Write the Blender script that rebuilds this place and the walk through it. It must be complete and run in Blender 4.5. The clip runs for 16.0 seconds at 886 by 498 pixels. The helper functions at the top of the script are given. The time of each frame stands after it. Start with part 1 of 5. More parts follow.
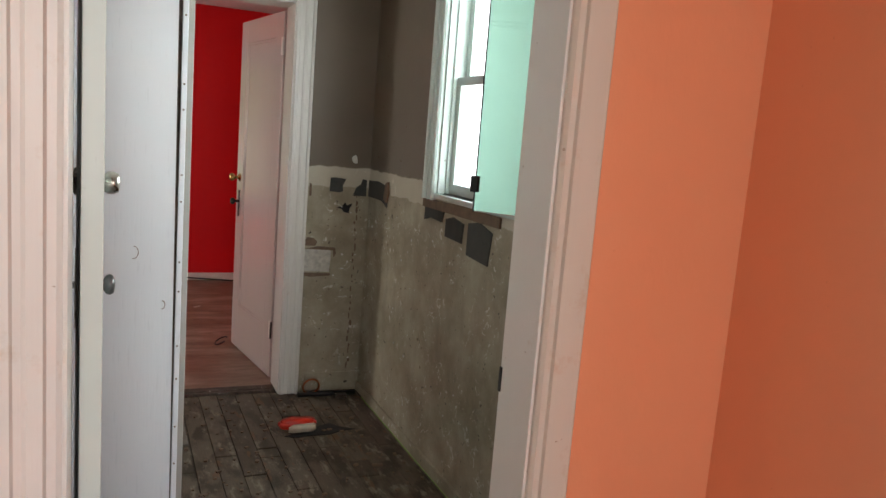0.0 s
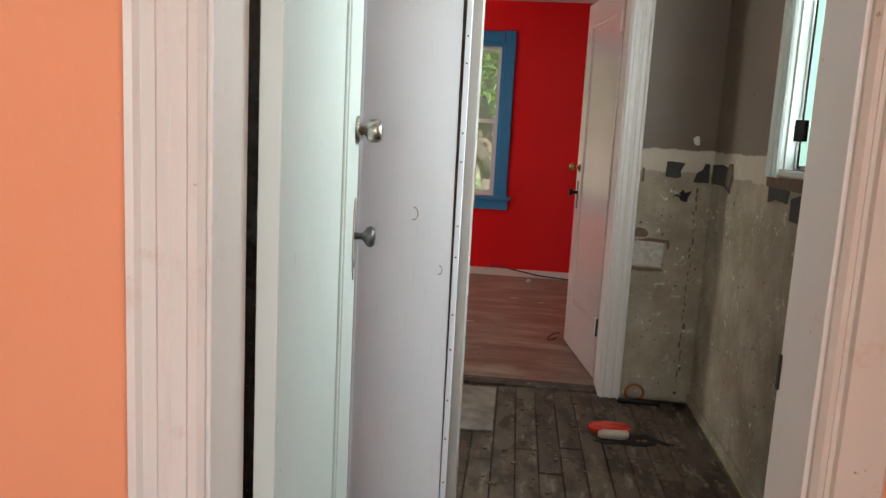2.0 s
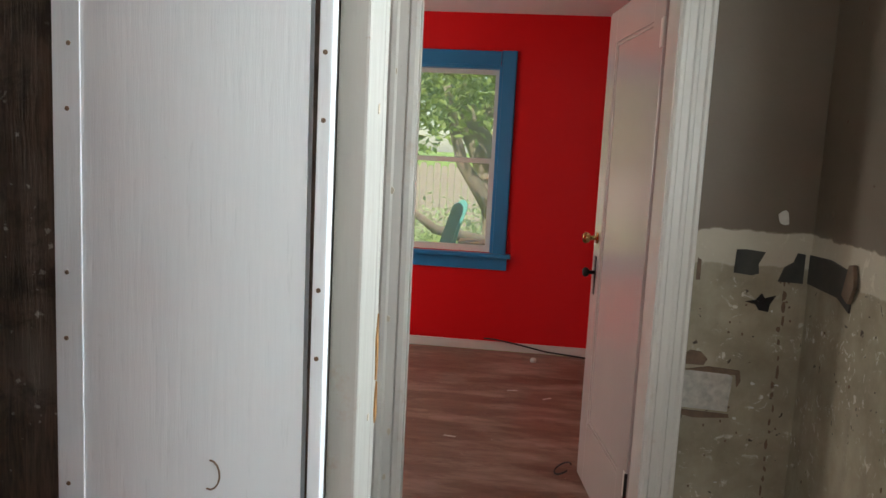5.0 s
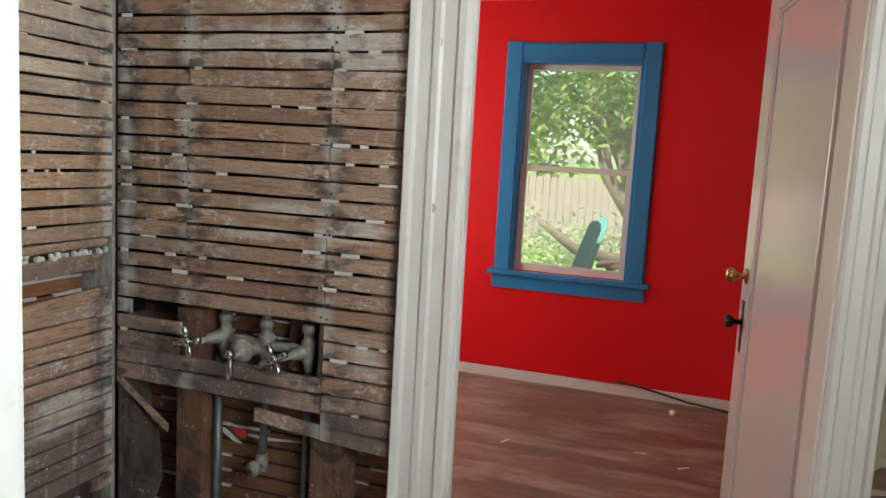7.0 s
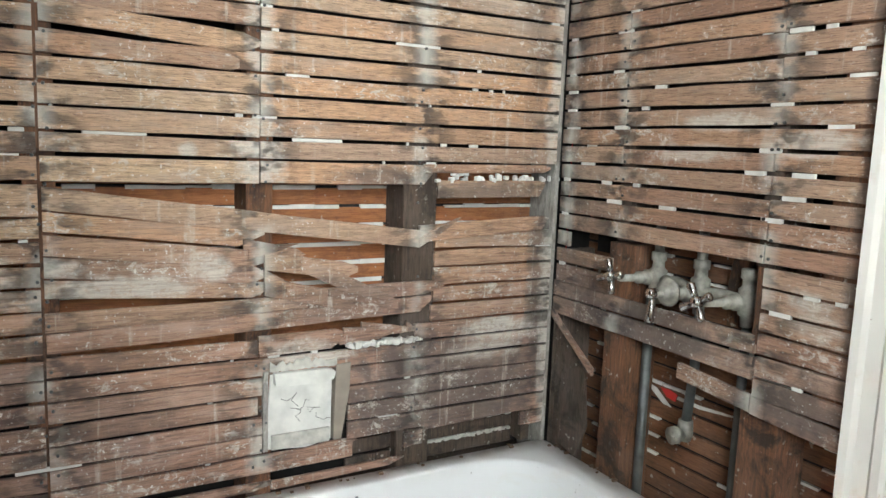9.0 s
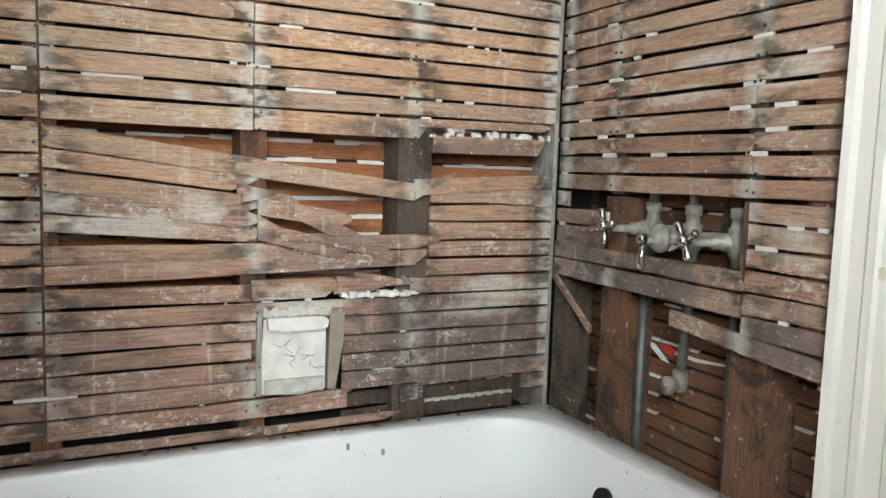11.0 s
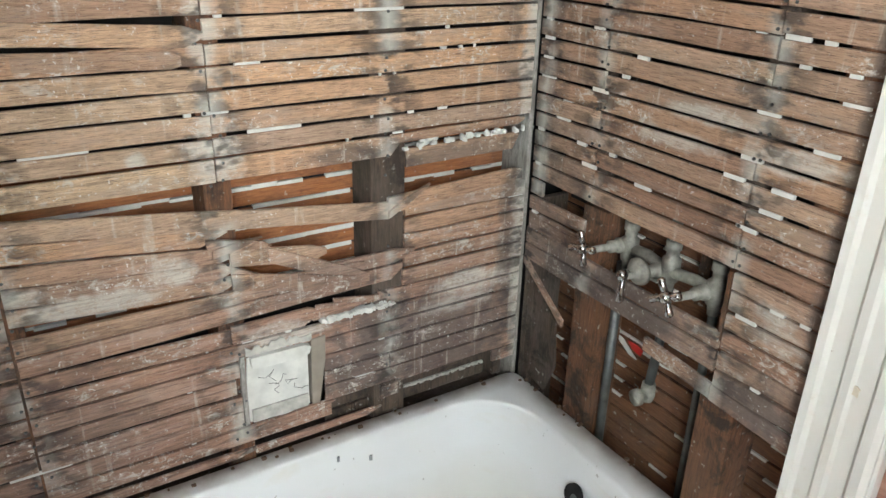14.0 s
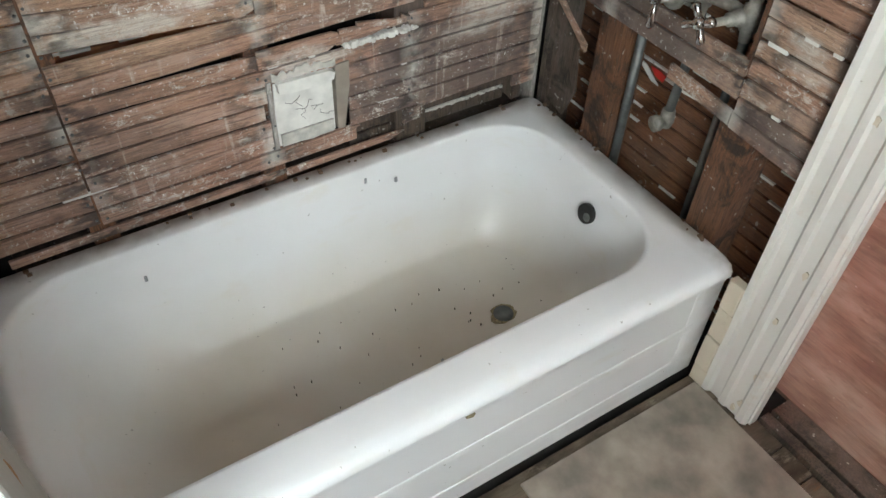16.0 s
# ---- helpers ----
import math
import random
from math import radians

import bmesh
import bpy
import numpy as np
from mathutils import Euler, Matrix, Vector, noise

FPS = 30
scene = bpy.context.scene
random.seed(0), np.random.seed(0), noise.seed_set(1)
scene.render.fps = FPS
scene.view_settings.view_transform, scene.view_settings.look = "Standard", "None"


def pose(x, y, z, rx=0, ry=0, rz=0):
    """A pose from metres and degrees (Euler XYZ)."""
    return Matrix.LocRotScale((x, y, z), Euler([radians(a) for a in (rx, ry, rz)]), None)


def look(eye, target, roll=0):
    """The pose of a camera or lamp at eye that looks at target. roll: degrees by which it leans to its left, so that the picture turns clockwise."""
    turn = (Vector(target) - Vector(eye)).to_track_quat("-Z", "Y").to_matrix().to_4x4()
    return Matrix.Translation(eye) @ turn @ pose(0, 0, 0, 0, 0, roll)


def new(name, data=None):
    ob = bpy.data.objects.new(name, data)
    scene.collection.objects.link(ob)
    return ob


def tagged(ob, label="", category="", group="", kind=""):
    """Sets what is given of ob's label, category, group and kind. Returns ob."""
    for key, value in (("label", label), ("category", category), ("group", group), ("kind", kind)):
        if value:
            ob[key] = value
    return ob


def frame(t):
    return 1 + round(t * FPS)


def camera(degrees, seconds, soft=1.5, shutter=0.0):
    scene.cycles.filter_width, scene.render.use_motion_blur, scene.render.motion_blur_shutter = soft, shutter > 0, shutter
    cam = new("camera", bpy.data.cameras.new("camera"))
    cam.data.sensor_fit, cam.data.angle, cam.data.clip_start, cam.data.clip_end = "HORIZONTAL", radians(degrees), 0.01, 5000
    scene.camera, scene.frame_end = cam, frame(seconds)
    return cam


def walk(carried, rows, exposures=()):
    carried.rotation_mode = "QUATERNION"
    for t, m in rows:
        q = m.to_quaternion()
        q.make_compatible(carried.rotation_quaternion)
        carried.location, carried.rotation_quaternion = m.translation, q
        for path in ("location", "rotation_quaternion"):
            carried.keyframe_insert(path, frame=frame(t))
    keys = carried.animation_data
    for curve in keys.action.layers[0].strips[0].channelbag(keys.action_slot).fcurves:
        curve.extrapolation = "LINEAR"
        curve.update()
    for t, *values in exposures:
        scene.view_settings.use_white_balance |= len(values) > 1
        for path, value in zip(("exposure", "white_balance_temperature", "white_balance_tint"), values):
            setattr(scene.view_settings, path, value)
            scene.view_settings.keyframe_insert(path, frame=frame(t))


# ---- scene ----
cam = camera(60.6, 16.0)
PATH = [
    (0, (0.894, -3.776, 1.379), (1.686, -1.963, 1.088), 4.5),
    (0.5, (1.012, -3.759, 1.355), (1.495, -1.842, 1.052), 4.0),
    (1, (1.135, -3.736, 1.339), (1.339, -1.771, 1.03), 3.8),
    (1.5, (1.196, -3.706, 1.272), (1.155, -1.73, 0.962), 3.4),
    (2, (1.223, -3.552, 1.219), (1.039, -1.584, 0.909), 3.1),
    (2.5, (1.247, -3.359, 1.251), (1.019, -1.395, 0.951), 2.9),
    (3, (1.256, -3.153, 1.296), (1.021, -1.188, 1.006), 2.9),
    (3.5, (1.28, -2.933, 1.357), (1.051, -0.966, 1.075), 3.0),
    (4, (1.283, -2.731, 1.377), (1.057, -0.763, 1.103), 3.0),
    (4.2, (1.271, -2.628, 1.376), (1.052, -0.658, 1.107), 2.9),
    (6.3, (1.385, -1.809, 1.361), (1.062, 0.149, 1.116), 2.8),
    (6.5, (1.401, -1.734, 1.347), (1.021, 0.215, 1.104), 2.9),
    (7, (1.428, -1.573, 1.361), (0.789, 0.306, 1.116), 3.2),
    (7.5, (1.399, -1.485, 1.33), (0.369, 0.211, 1.077), 3.2),
    (8, (1.374, -1.384, 1.308), (-0.007, 0.038, 1.034), 2.8),
    (8.5, (1.437, -1.292, 1.274), (-0.176, -0.145, 0.992), 2.3),
    (9, (1.506, -1.208, 1.148), (-0.208, -0.213, 0.875), 2.2),
    (9.5, (1.532, -1.188, 1.081), (-0.214, -0.25, 0.814), 2.1),
    (9.7, (1.557, -1.18, 1.037), (-0.191, -0.245, 0.772), 2.0),
    (11.8, (1.603, -1.047, 0.978), (-0.208, -0.211, 0.839), 1.7),
    (12, (1.574, -1.032, 1.063), (-0.238, -0.196, 0.941), 1.4),
    (12.5, (1.523, -1.02, 1.266), (-0.281, -0.162, 1.16), 0.4),
    (13, (1.492, -1.034, 1.332), (-0.277, -0.112, 1.192), 0.1),
    (13.5, (1.407, -1.101, 1.494), (-0.243, -0.092, 0.984), 1.2),
    (14, (1.383, -1.132, 1.54), (-0.157, -0.151, 0.725), 1.6),
    (14.5, (1.376, -1.167, 1.576), (-0.121, -0.197, 0.672), 1.8),
    (15, (1.37, -1.187, 1.573), (-0.071, -0.251, 0.55), 1.8),
    (15.5, (1.364, -1.19, 1.566), (0.084, -0.353, 0.276), 2.1),
    (16, (1.366, -1.187, 1.57), (0.188, -0.41, 0.153), 2.3),
]
walk(cam, [(t, look(e, g, r)) for t, e, g, r in PATH],
     [(0.0, 0.65), (1.0, 0.55), (1.5, 0.62), (2.0, 0.72), (3.0, 0.75), (3.5, 0.55), (4.0, 0.5), (6.5, 0.75), (7.2, 1.0), (8.0, 1.25), (9.0, 1.75), (12.0, 1.7), (13.0, 1.55), (14.5, 1.7), (15.5, 1.6), (16.0, 1.5)])

# ---- world, sun and window light ----
world = bpy.data.worlds.new("sky")
scene.world = world
world.use_nodes = True
wn = world.node_tree.nodes
sky = wn.new("ShaderNodeTexSky")
sky.sky_type = "NISHITA"
sky.sun_disc = False
sky.sun_elevation = radians(52)
sky.sun_rotation = radians(200)
world.node_tree.links.new(sky.outputs[0], wn["Background"].inputs[0])
wn["Background"].inputs[1].default_value = 0.15

sun_data = bpy.data.lights.new("sun", "SUN")
sun_data.energy, sun_data.angle, sun_data.color = 5.0, radians(0.6), (1.0, 0.95, 0.87)
sun = new("sun", sun_data)
sun.matrix_world = look((-3, -7, 12), (0.5, 4, 0))


def window_lamp(name, eye, target, w, h, watts, colour=(0.93, 0.97, 1.0)):
    d = bpy.data.lights.new(name, "AREA")
    d.shape, d.size, d.size_y, d.energy, d.color = "RECTANGLE", w, h, watts, colour
    ob = new(name, d)
    ob.matrix_world = look(eye, target)
    return ob


window_lamp("bath_window_daylight", (2.234, -1.425, 1.60), (0, -1.425, 1.60), 1.0, 0.86, 16, (0.85, 0.95, 1.0))
window_lamp("red_room_side_window_daylight", (-1.19, 1.75, 1.42), (2, 1.75, 1.42), 0.80, 1.20, 17, (1.0, 0.98, 0.9))
window_lamp("orange_room_window_daylight", (2.30, -4.9, 1.5), (0, -4.9, 1.5), 1.4, 1.2, 38, (0.92, 0.97, 1.0))
# Added fill lamp behind an unseen back opening, brightening the orange walls.
window_lamp("orange_room_back_window_daylight", (0.8, -7.16, 1.5), (0.8, 0, 1.5), 1.2, 1.2, 30, (0.92, 0.97, 1.0))


# ---- materials ----
def material(name, rough=0.6, metal=0.0):
    m = bpy.data.materials.new(name)
    m.use_nodes = True
    b = m.node_tree.nodes["Principled BSDF"]
    b.inputs["Roughness"].default_value, b.inputs["Metallic"].default_value = rough, metal
    return m, m.node_tree.nodes, m.node_tree.links, b


class G:
    """Small node builder over one material."""

    def __init__(self, name, rough=0.6, metal=0.0):
        self.m, self.n, self.l, self.b = material(name, rough, metal)
        self.pos = self.n.new("ShaderNodeNewGeometry").outputs["Position"]
        self.rnd = self.n.new("ShaderNodeObjectInfo").outputs["Random"]

    def put(self, socket, v):
        if isinstance(v, bpy.types.NodeSocket):
            self.l.new(v, socket)
        else:
            socket.default_value = (*v, 1) if isinstance(v, tuple) and len(v) == 3 and socket.type == "RGBA" else v

    def math(self, op, a, b=0.0, clamp=False):
        x = self.n.new("ShaderNodeMath")
        x.operation, x.use_clamp = op, clamp
        self.put(x.inputs[0], a), self.put(x.inputs[1], b)
        return x.outputs[0]

    def scaled(self, s, shift=None):
        x = self.n.new("ShaderNodeMapping")
        self.l.new(self.pos, x.inputs[0])
        x.inputs["Scale"].default_value = s
        if shift is not None:
            c = self.n.new("ShaderNodeCombineXYZ")
            for i in range(3):
                self.put(c.inputs[i], shift)
            self.l.new(c.outputs[0], x.inputs["Location"])
        return x.outputs[0]

    def noise(self, scale, detail=4.0, vec=None, rough=0.55, warp=0.0):
        x = self.n.new("ShaderNodeTexNoise")
        x.inputs["Scale"].default_value, x.inputs["Detail"].default_value = scale, detail
        x.inputs["Roughness"].default_value, x.inputs["Distortion"].default_value = rough, warp
        self.l.new(vec if vec is not None else self.pos, x.inputs["Vector"])
        return x.outputs[0]

    def step(self, v, lo, hi, a=0.0, b=1.0):
        x = self.n.new("ShaderNodeMapRange")
        x.inputs[1].default_value, x.inputs[2].default_value = lo, hi
        x.inputs[3].default_value, x.inputs[4].default_value = a, b
        self.put(x.inputs[0], v)
        return x.outputs[0]

    def mix(self, f, a, b, how="MIX"):
        x = self.n.new("ShaderNodeMix")
        x.data_type, x.blend_type = "RGBA", how
        self.put(x.inputs[0], f), self.put(x.inputs[6], a), self.put(x.inputs[7], b)
        return x.outputs[2]

    def ramp(self, f, *stops):
        x = self.n.new("ShaderNodeValToRGB")
        e = x.color_ramp.elements
        while len(e) < len(stops):
            e.new(0.5)
        for s, (p, c) in zip(e, stops):
            s.position, s.color = p, (*c, 1)
        self.put(x.inputs[0], f)
        return x.outputs[0]

    def axis(self, i):
        x = self.n.new("ShaderNodeSeparateXYZ")
        self.l.new(self.pos, x.inputs[0])
        return x.outputs[i]

    def bump(self, h, strength=0.3, dist=0.002):
        x = self.n.new("ShaderNodeBump")
        x.inputs["Strength"].default_value, x.inputs["Distance"].default_value = strength, dist
        self.l.new(h, x.inputs["Height"])
        self.l.new(x.outputs[0], self.b.inputs["Normal"])

    def done(self, colour, rough=None):
        self.put(self.b.inputs["Base Color"], colour)
        if rough is not None:
            self.put(self.b.inputs["Roughness"], rough)
        return self.m


def near_lines(g, coord, places, width):
    """1 on the lines coord = place, falling to 0 at width."""
    out = None
    for p in places:
        d = g.math("ABSOLUTE", g.math("SUBTRACT", coord, p))
        v = g.step(d, 0.0, width, 1.0, 0.0)
        out = v if out is None else g.math("MAXIMUM", out, v)
    return out


def blotch(g, along, spots, edge):
    """Stains of a given place and size on a wall, with broken edges."""
    u, z, out = g.axis(along), g.axis(2), None
    wob = g.step(edge, 0.25, 0.75, -0.55, 0.55)
    for a, h, ra, rh, power in spots:
        du = g.math("DIVIDE", g.math("SUBTRACT", u, a), ra)
        dz = g.math("DIVIDE", g.math("SUBTRACT", z, h), rh)
        d = g.math("SQRT", g.math("ADD", g.math("MULTIPLY", du, du), g.math("MULTIPLY", dz, dz)))
        v = g.step(g.math("ADD", d, wob), 0.55, 1.0, power, 0.0)
        out = v if out is None else g.math("MAXIMUM", out, v)
    return out


def lath_material(name, along, joints, damp, lime_spots, dark_spots, tones):
    """Rough-sawn lath: tan to red-brown by piece, grain along it, plaster smears, dark nail stains at the studs."""
    g = G(name, 0.88)
    big = g.math("MULTIPLY", g.rnd, 37.0)
    s = (3.0, 60.0, 60.0) if along == 0 else (60.0, 3.0, 60.0)
    soft = (0.5, 2.5, 2.5) if along == 0 else (2.5, 0.5, 2.5)
    grain = g.noise(4.0, 6.0, g.scaled(s, big), 0.7, 0.6)
    fine = g.noise(13.0, 4.0, g.scaled(s, big), 0.7, 0.2)
    tone = g.ramp(g.rnd, *[(k / (len(tones) - 1), c) for k, c in enumerate(tones)])
    c = g.mix(g.step(grain, 0.42, 0.66, 0.0, 0.8), tone, g.mix(0.6, tone, (0.05, 0.028, 0.018)))
    c = g.mix(g.step(fine, 0.53, 0.62, 0.0, 0.75), c, (0.05, 0.03, 0.022))
    # grey weathering and warm clean wood, in long patches of each piece
    patch = g.noise(4.5, 6.0, g.scaled(soft, big), 0.68)
    c = g.mix(g.step(patch, 0.52, 0.64, 0.0, 0.5), c, g.mix(grain, (0.24, 0.175, 0.135), (0.46, 0.375, 0.30)))
    c = g.mix(g.step(patch, 0.30, 0.42, 0.65, 0.0), c, (0.17, 0.09, 0.058))
    z = g.axis(2)
    edge = g.noise(11.0, 6.0, None, 0.68, 0.4)
    # grey-brown weathering low down, where the wall was wet for years
    wet = g.math("MULTIPLY", g.step(g.math("ADD", z, g.math("MULTIPLY", g.noise(3.5), 0.5)), 0.92, 1.32, 1.0, 0.0), damp, True)
    c = g.mix(g.math("MULTIPLY", wet, 0.8), c, g.ramp(g.noise(9.0, 6.0, g.scaled(soft, big), 0.7), (0.32, (0.075, 0.042, 0.034)), (0.5, (0.37, 0.195, 0.135)), (0.68, (0.52, 0.35, 0.28))))
    c = g.mix(g.math("MULTIPLY", wet, g.step(grain, 0.48, 0.66, 0.0, 0.75)), c, (0.045, 0.03, 0.027))
    dark = blotch(g, along, dark_spots, edge)
    c = g.mix(g.math("MULTIPLY", dark, 0.85), c, g.ramp(edge, (0.3, (0.03, 0.025, 0.024)), (0.7, (0.16, 0.135, 0.125))))
    # plaster smears and lime dust
    smear = g.noise(40.0, 8.0, g.scaled((1.0, 1.0, 1.5), g.math("MULTIPLY", g.rnd, 3.0)), 0.78, 0.5)
    zone = g.noise(5.5, 4.0, g.scaled((1, 1, 1.2), g.math("MULTIPLY", g.rnd, 5.0)), 0.6)
    lime = g.math("MULTIPLY", g.step(smear, 0.52, 0.57), g.step(zone, 0.51, 0.62), True)
    spots = blotch(g, along, lime_spots, edge)
    lime = g.math("MAXIMUM", lime, g.math("MULTIPLY", spots, g.step(smear, 0.40, 0.50, 0.45, 1.0)))
    c = g.mix(g.math("MULTIPLY", lime, 0.85), c, g.mix(g.step(grain, 0.4, 0.6), (0.72, 0.68, 0.60), (0.52, 0.47, 0.41)))
    runs = g.noise(9.0, 4.0, g.scaled((5, 5, 0.3)), 0.6)
    c = g.mix(g.math("MULTIPLY", g.step(runs, 0.60, 0.68), g.step(smear, 0.4, 0.56, 0.1, 0.6)), c, (0.62, 0.56, 0.47))
    c = g.mix(0.12, c, (0.46, 0.31, 0.25))
    speck = g.step(g.noise(120.0, 3.0, None, 0.6), 0.63, 0.68)
    c = g.mix(g.math("MULTIPLY", speck, g.step(zone, 0.42, 0.6, 0.2, 0.9)), c, (0.80, 0.77, 0.70))
    # iron-black stains about the nails
    line = near_lines(g, g.axis(along), joints, 0.085)
    oval = (0.45, 1.0, 1.0) if along == 0 else (1.0, 0.45, 1.0)
    blot = g.step(g.noise(34.0, 3.0, g.scaled(oval, g.math("MULTIPLY", g.rnd, 5.0)), 0.55), 0.48, 0.58)
    c = g.mix(g.math("MULTIPLY", g.math("MULTIPLY", g.math("POWER", line, 0.5), blot), 0.85, True), c, (0.045, 0.038, 0.034))
    thin = near_lines(g, g.axis(along), joints, 0.035)
    c = g.mix(g.math("MULTIPLY", thin, g.step(g.noise(9.0, 5.0), 0.45, 0.58, 0.0, 0.75)), c, (0.60, 0.57, 0.51))
    g.bump(g.math("ADD", grain, g.math("MULTIPLY", smear, 0.8)), 0.9, 0.004)
    return g.done(c)


JOINTS_BACK = (-1.157, -0.765, -0.395, -0.012)
JOINTS_HEAD = (0.03, 0.215, 0.605)
LIME_BACK = ((-0.762, 1.09, 0.06, 0.085, 1.0), (-1.03, 0.856, 0.17, 0.027, 1.0), (-1.13, 0.90, 0.05, 0.018, 1.0), (-0.86, 0.888, 0.05, 0.03, 1.0), (-0.88, 0.905, 0.05, 0.022, 0.8), (-0.905, 1.117, 0.022, 0.022, 1.0),
             (-0.20, 0.655, 0.11, 0.03, 0.7), (-0.65, 0.70, 0.11, 0.035, 0.8), (-1.25, 0.87, 0.10, 0.05, 0.8), (-0.02, 1.1, 0.035, 0.9, 0.85), (-0.395, 1.55, 0.03, 0.30, 0.5), (-0.77, 1.45, 0.03, 0.28, 0.7), (-0.17, 0.705, 0.12, 0.04, 1.0), (-0.64, 0.685, 0.12, 0.02, 0.9),
             (-0.55, 1.62, 0.25, 0.10, 0.5), (-0.20, 1.70, 0.25, 0.30, 0.45), (-1.12, 1.75, 0.22, 0.22, 0.35))
DARK_BACK = ((-0.30, 0.57, 0.40, 0.17, 0.95), (-0.46, 1.07, 0.16, 0.03, 0.8), (-0.25, 1.03, 0.24, 0.05, 0.8), (-0.05, 0.8, 0.05, 0.4, 0.8), (-0.55, 0.80, 0.20, 0.08, 0.5),
             (-1.12, 0.55, 0.2, 0.25, 0.4), (-0.09, 1.5, 0.04, 0.6, 0.35))
LIME_HEAD = ((0.58, 1.60, 0.22, 0.055, 0.95), (0.70, 1.545, 0.12, 0.03, 0.9), (0.50, 1.21, 0.14, 0.02, 0.9), (0.68, 1.18, 0.10, 0.02, 0.85), (0.70, 0.90, 0.05, 0.025, 0.9), (0.30, 1.60, 0.12, 0.06, 0.6), (0.66, 1.165, 0.10, 0.022, 0.85), (0.42, 1.15, 0.12, 0.022, 0.8), (0.72, 0.86, 0.07, 0.03, 0.6), (0.50, 1.95, 0.3, 0.12, 0.5))
DARK_HEAD = ((0.30, 0.775, 0.42, 0.08, 1.0), (0.06, 0.82, 0.14, 0.14, 0.75), (0.70, 0.70, 0.16, 0.06, 0.95), (0.03, 1.25, 0.05, 0.7, 0.7), (0.79, 1.25, 0.035, 0.8, 0.9), (0.12, 1.0, 0.10, 0.06, 0.5))
LATH_BACK = lath_material("weathered_lath_back", 1, JOINTS_BACK, 1.0, LIME_BACK, DARK_BACK,
                          ((0.52, 0.29, 0.165), (0.68, 0.46, 0.29), (0.42, 0.235, 0.145), (0.72, 0.50, 0.31), (0.48, 0.32, 0.22), (0.68, 0.39, 0.21), (0.60, 0.42, 0.28)))
LATH_HEAD = lath_material("weathered_lath_head", 0, JOINTS_HEAD, 0.6, LIME_HEAD, DARK_HEAD,
                          ((0.42, 0.23, 0.14), (0.58, 0.39, 0.26), (0.37, 0.20, 0.12), (0.50, 0.33, 0.22), (0.52, 0.30, 0.175)))


def old_wood(name, lo, hi, stretch, rough=0.8, grey=0.3, decay=0.3):
    g = G(name, rough)
    grain = g.noise(5.0, 6.0, g.scaled(stretch, g.math("MULTIPLY", g.rnd, 19.0)), 0.65, 0.8)
    blot = g.noise(6.0, 4.0)
    c = g.ramp(grain, (0.3, lo), (0.72, hi))
    c = g.mix(g.step(blot, 0.45, 0.7, 0.0, grey), c, (0.16, 0.13, 0.11))
    c = g.mix(g.step(g.noise(60.0, 3.0), 0.66, 0.72, 0.0, 0.5), c, (0.6, 0.57, 0.5))
    rot = g.noise(10.0, 6.0, g.scaled(tuple(min(v, 2.0) * 0.6 for v in stretch), g.math("MULTIPLY", g.rnd, 7.0)), 0.7, 0.5)
    c = g.mix(g.step(rot, 0.50, 0.62, 0.0, decay), c, (0.022, 0.015, 0.011))
    g.bump(g.math("ADD", grain, rot), 0.6, 0.004)
    return g.done(c)


STUD = old_wood("old_stud_timber", (0.06, 0.027, 0.014), (0.25, 0.105, 0.045), (40, 40, 3), 0.8, 0.25, 0.85)
STUD_DARK = old_wood("rotten_and_shaded_timber", (0.03, 0.022, 0.016), (0.13, 0.085, 0.06), (40, 40, 3), 0.9, 0.6, 0.7)
# Darker copy of the backing lath, for the weaker light inside the head wall.
BACKING_DARK = old_wood("shaded_backing_lath", (0.09, 0.036, 0.016), (0.27, 0.115, 0.05), (4, 4, 50), 0.8, 0.3)
LIMED = old_wood("limewashed_corner_timber", (0.20, 0.18, 0.16), (0.50, 0.47, 0.42), (30, 30, 6), 0.9, 0.7)
DOOR_EDGE = old_wood("shaded_door_edge", (0.20, 0.175, 0.15), (0.36, 0.32, 0.27), (40, 40, 3), 0.7, 0.2)
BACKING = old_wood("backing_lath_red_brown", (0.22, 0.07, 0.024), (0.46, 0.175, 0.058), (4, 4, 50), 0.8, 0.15)


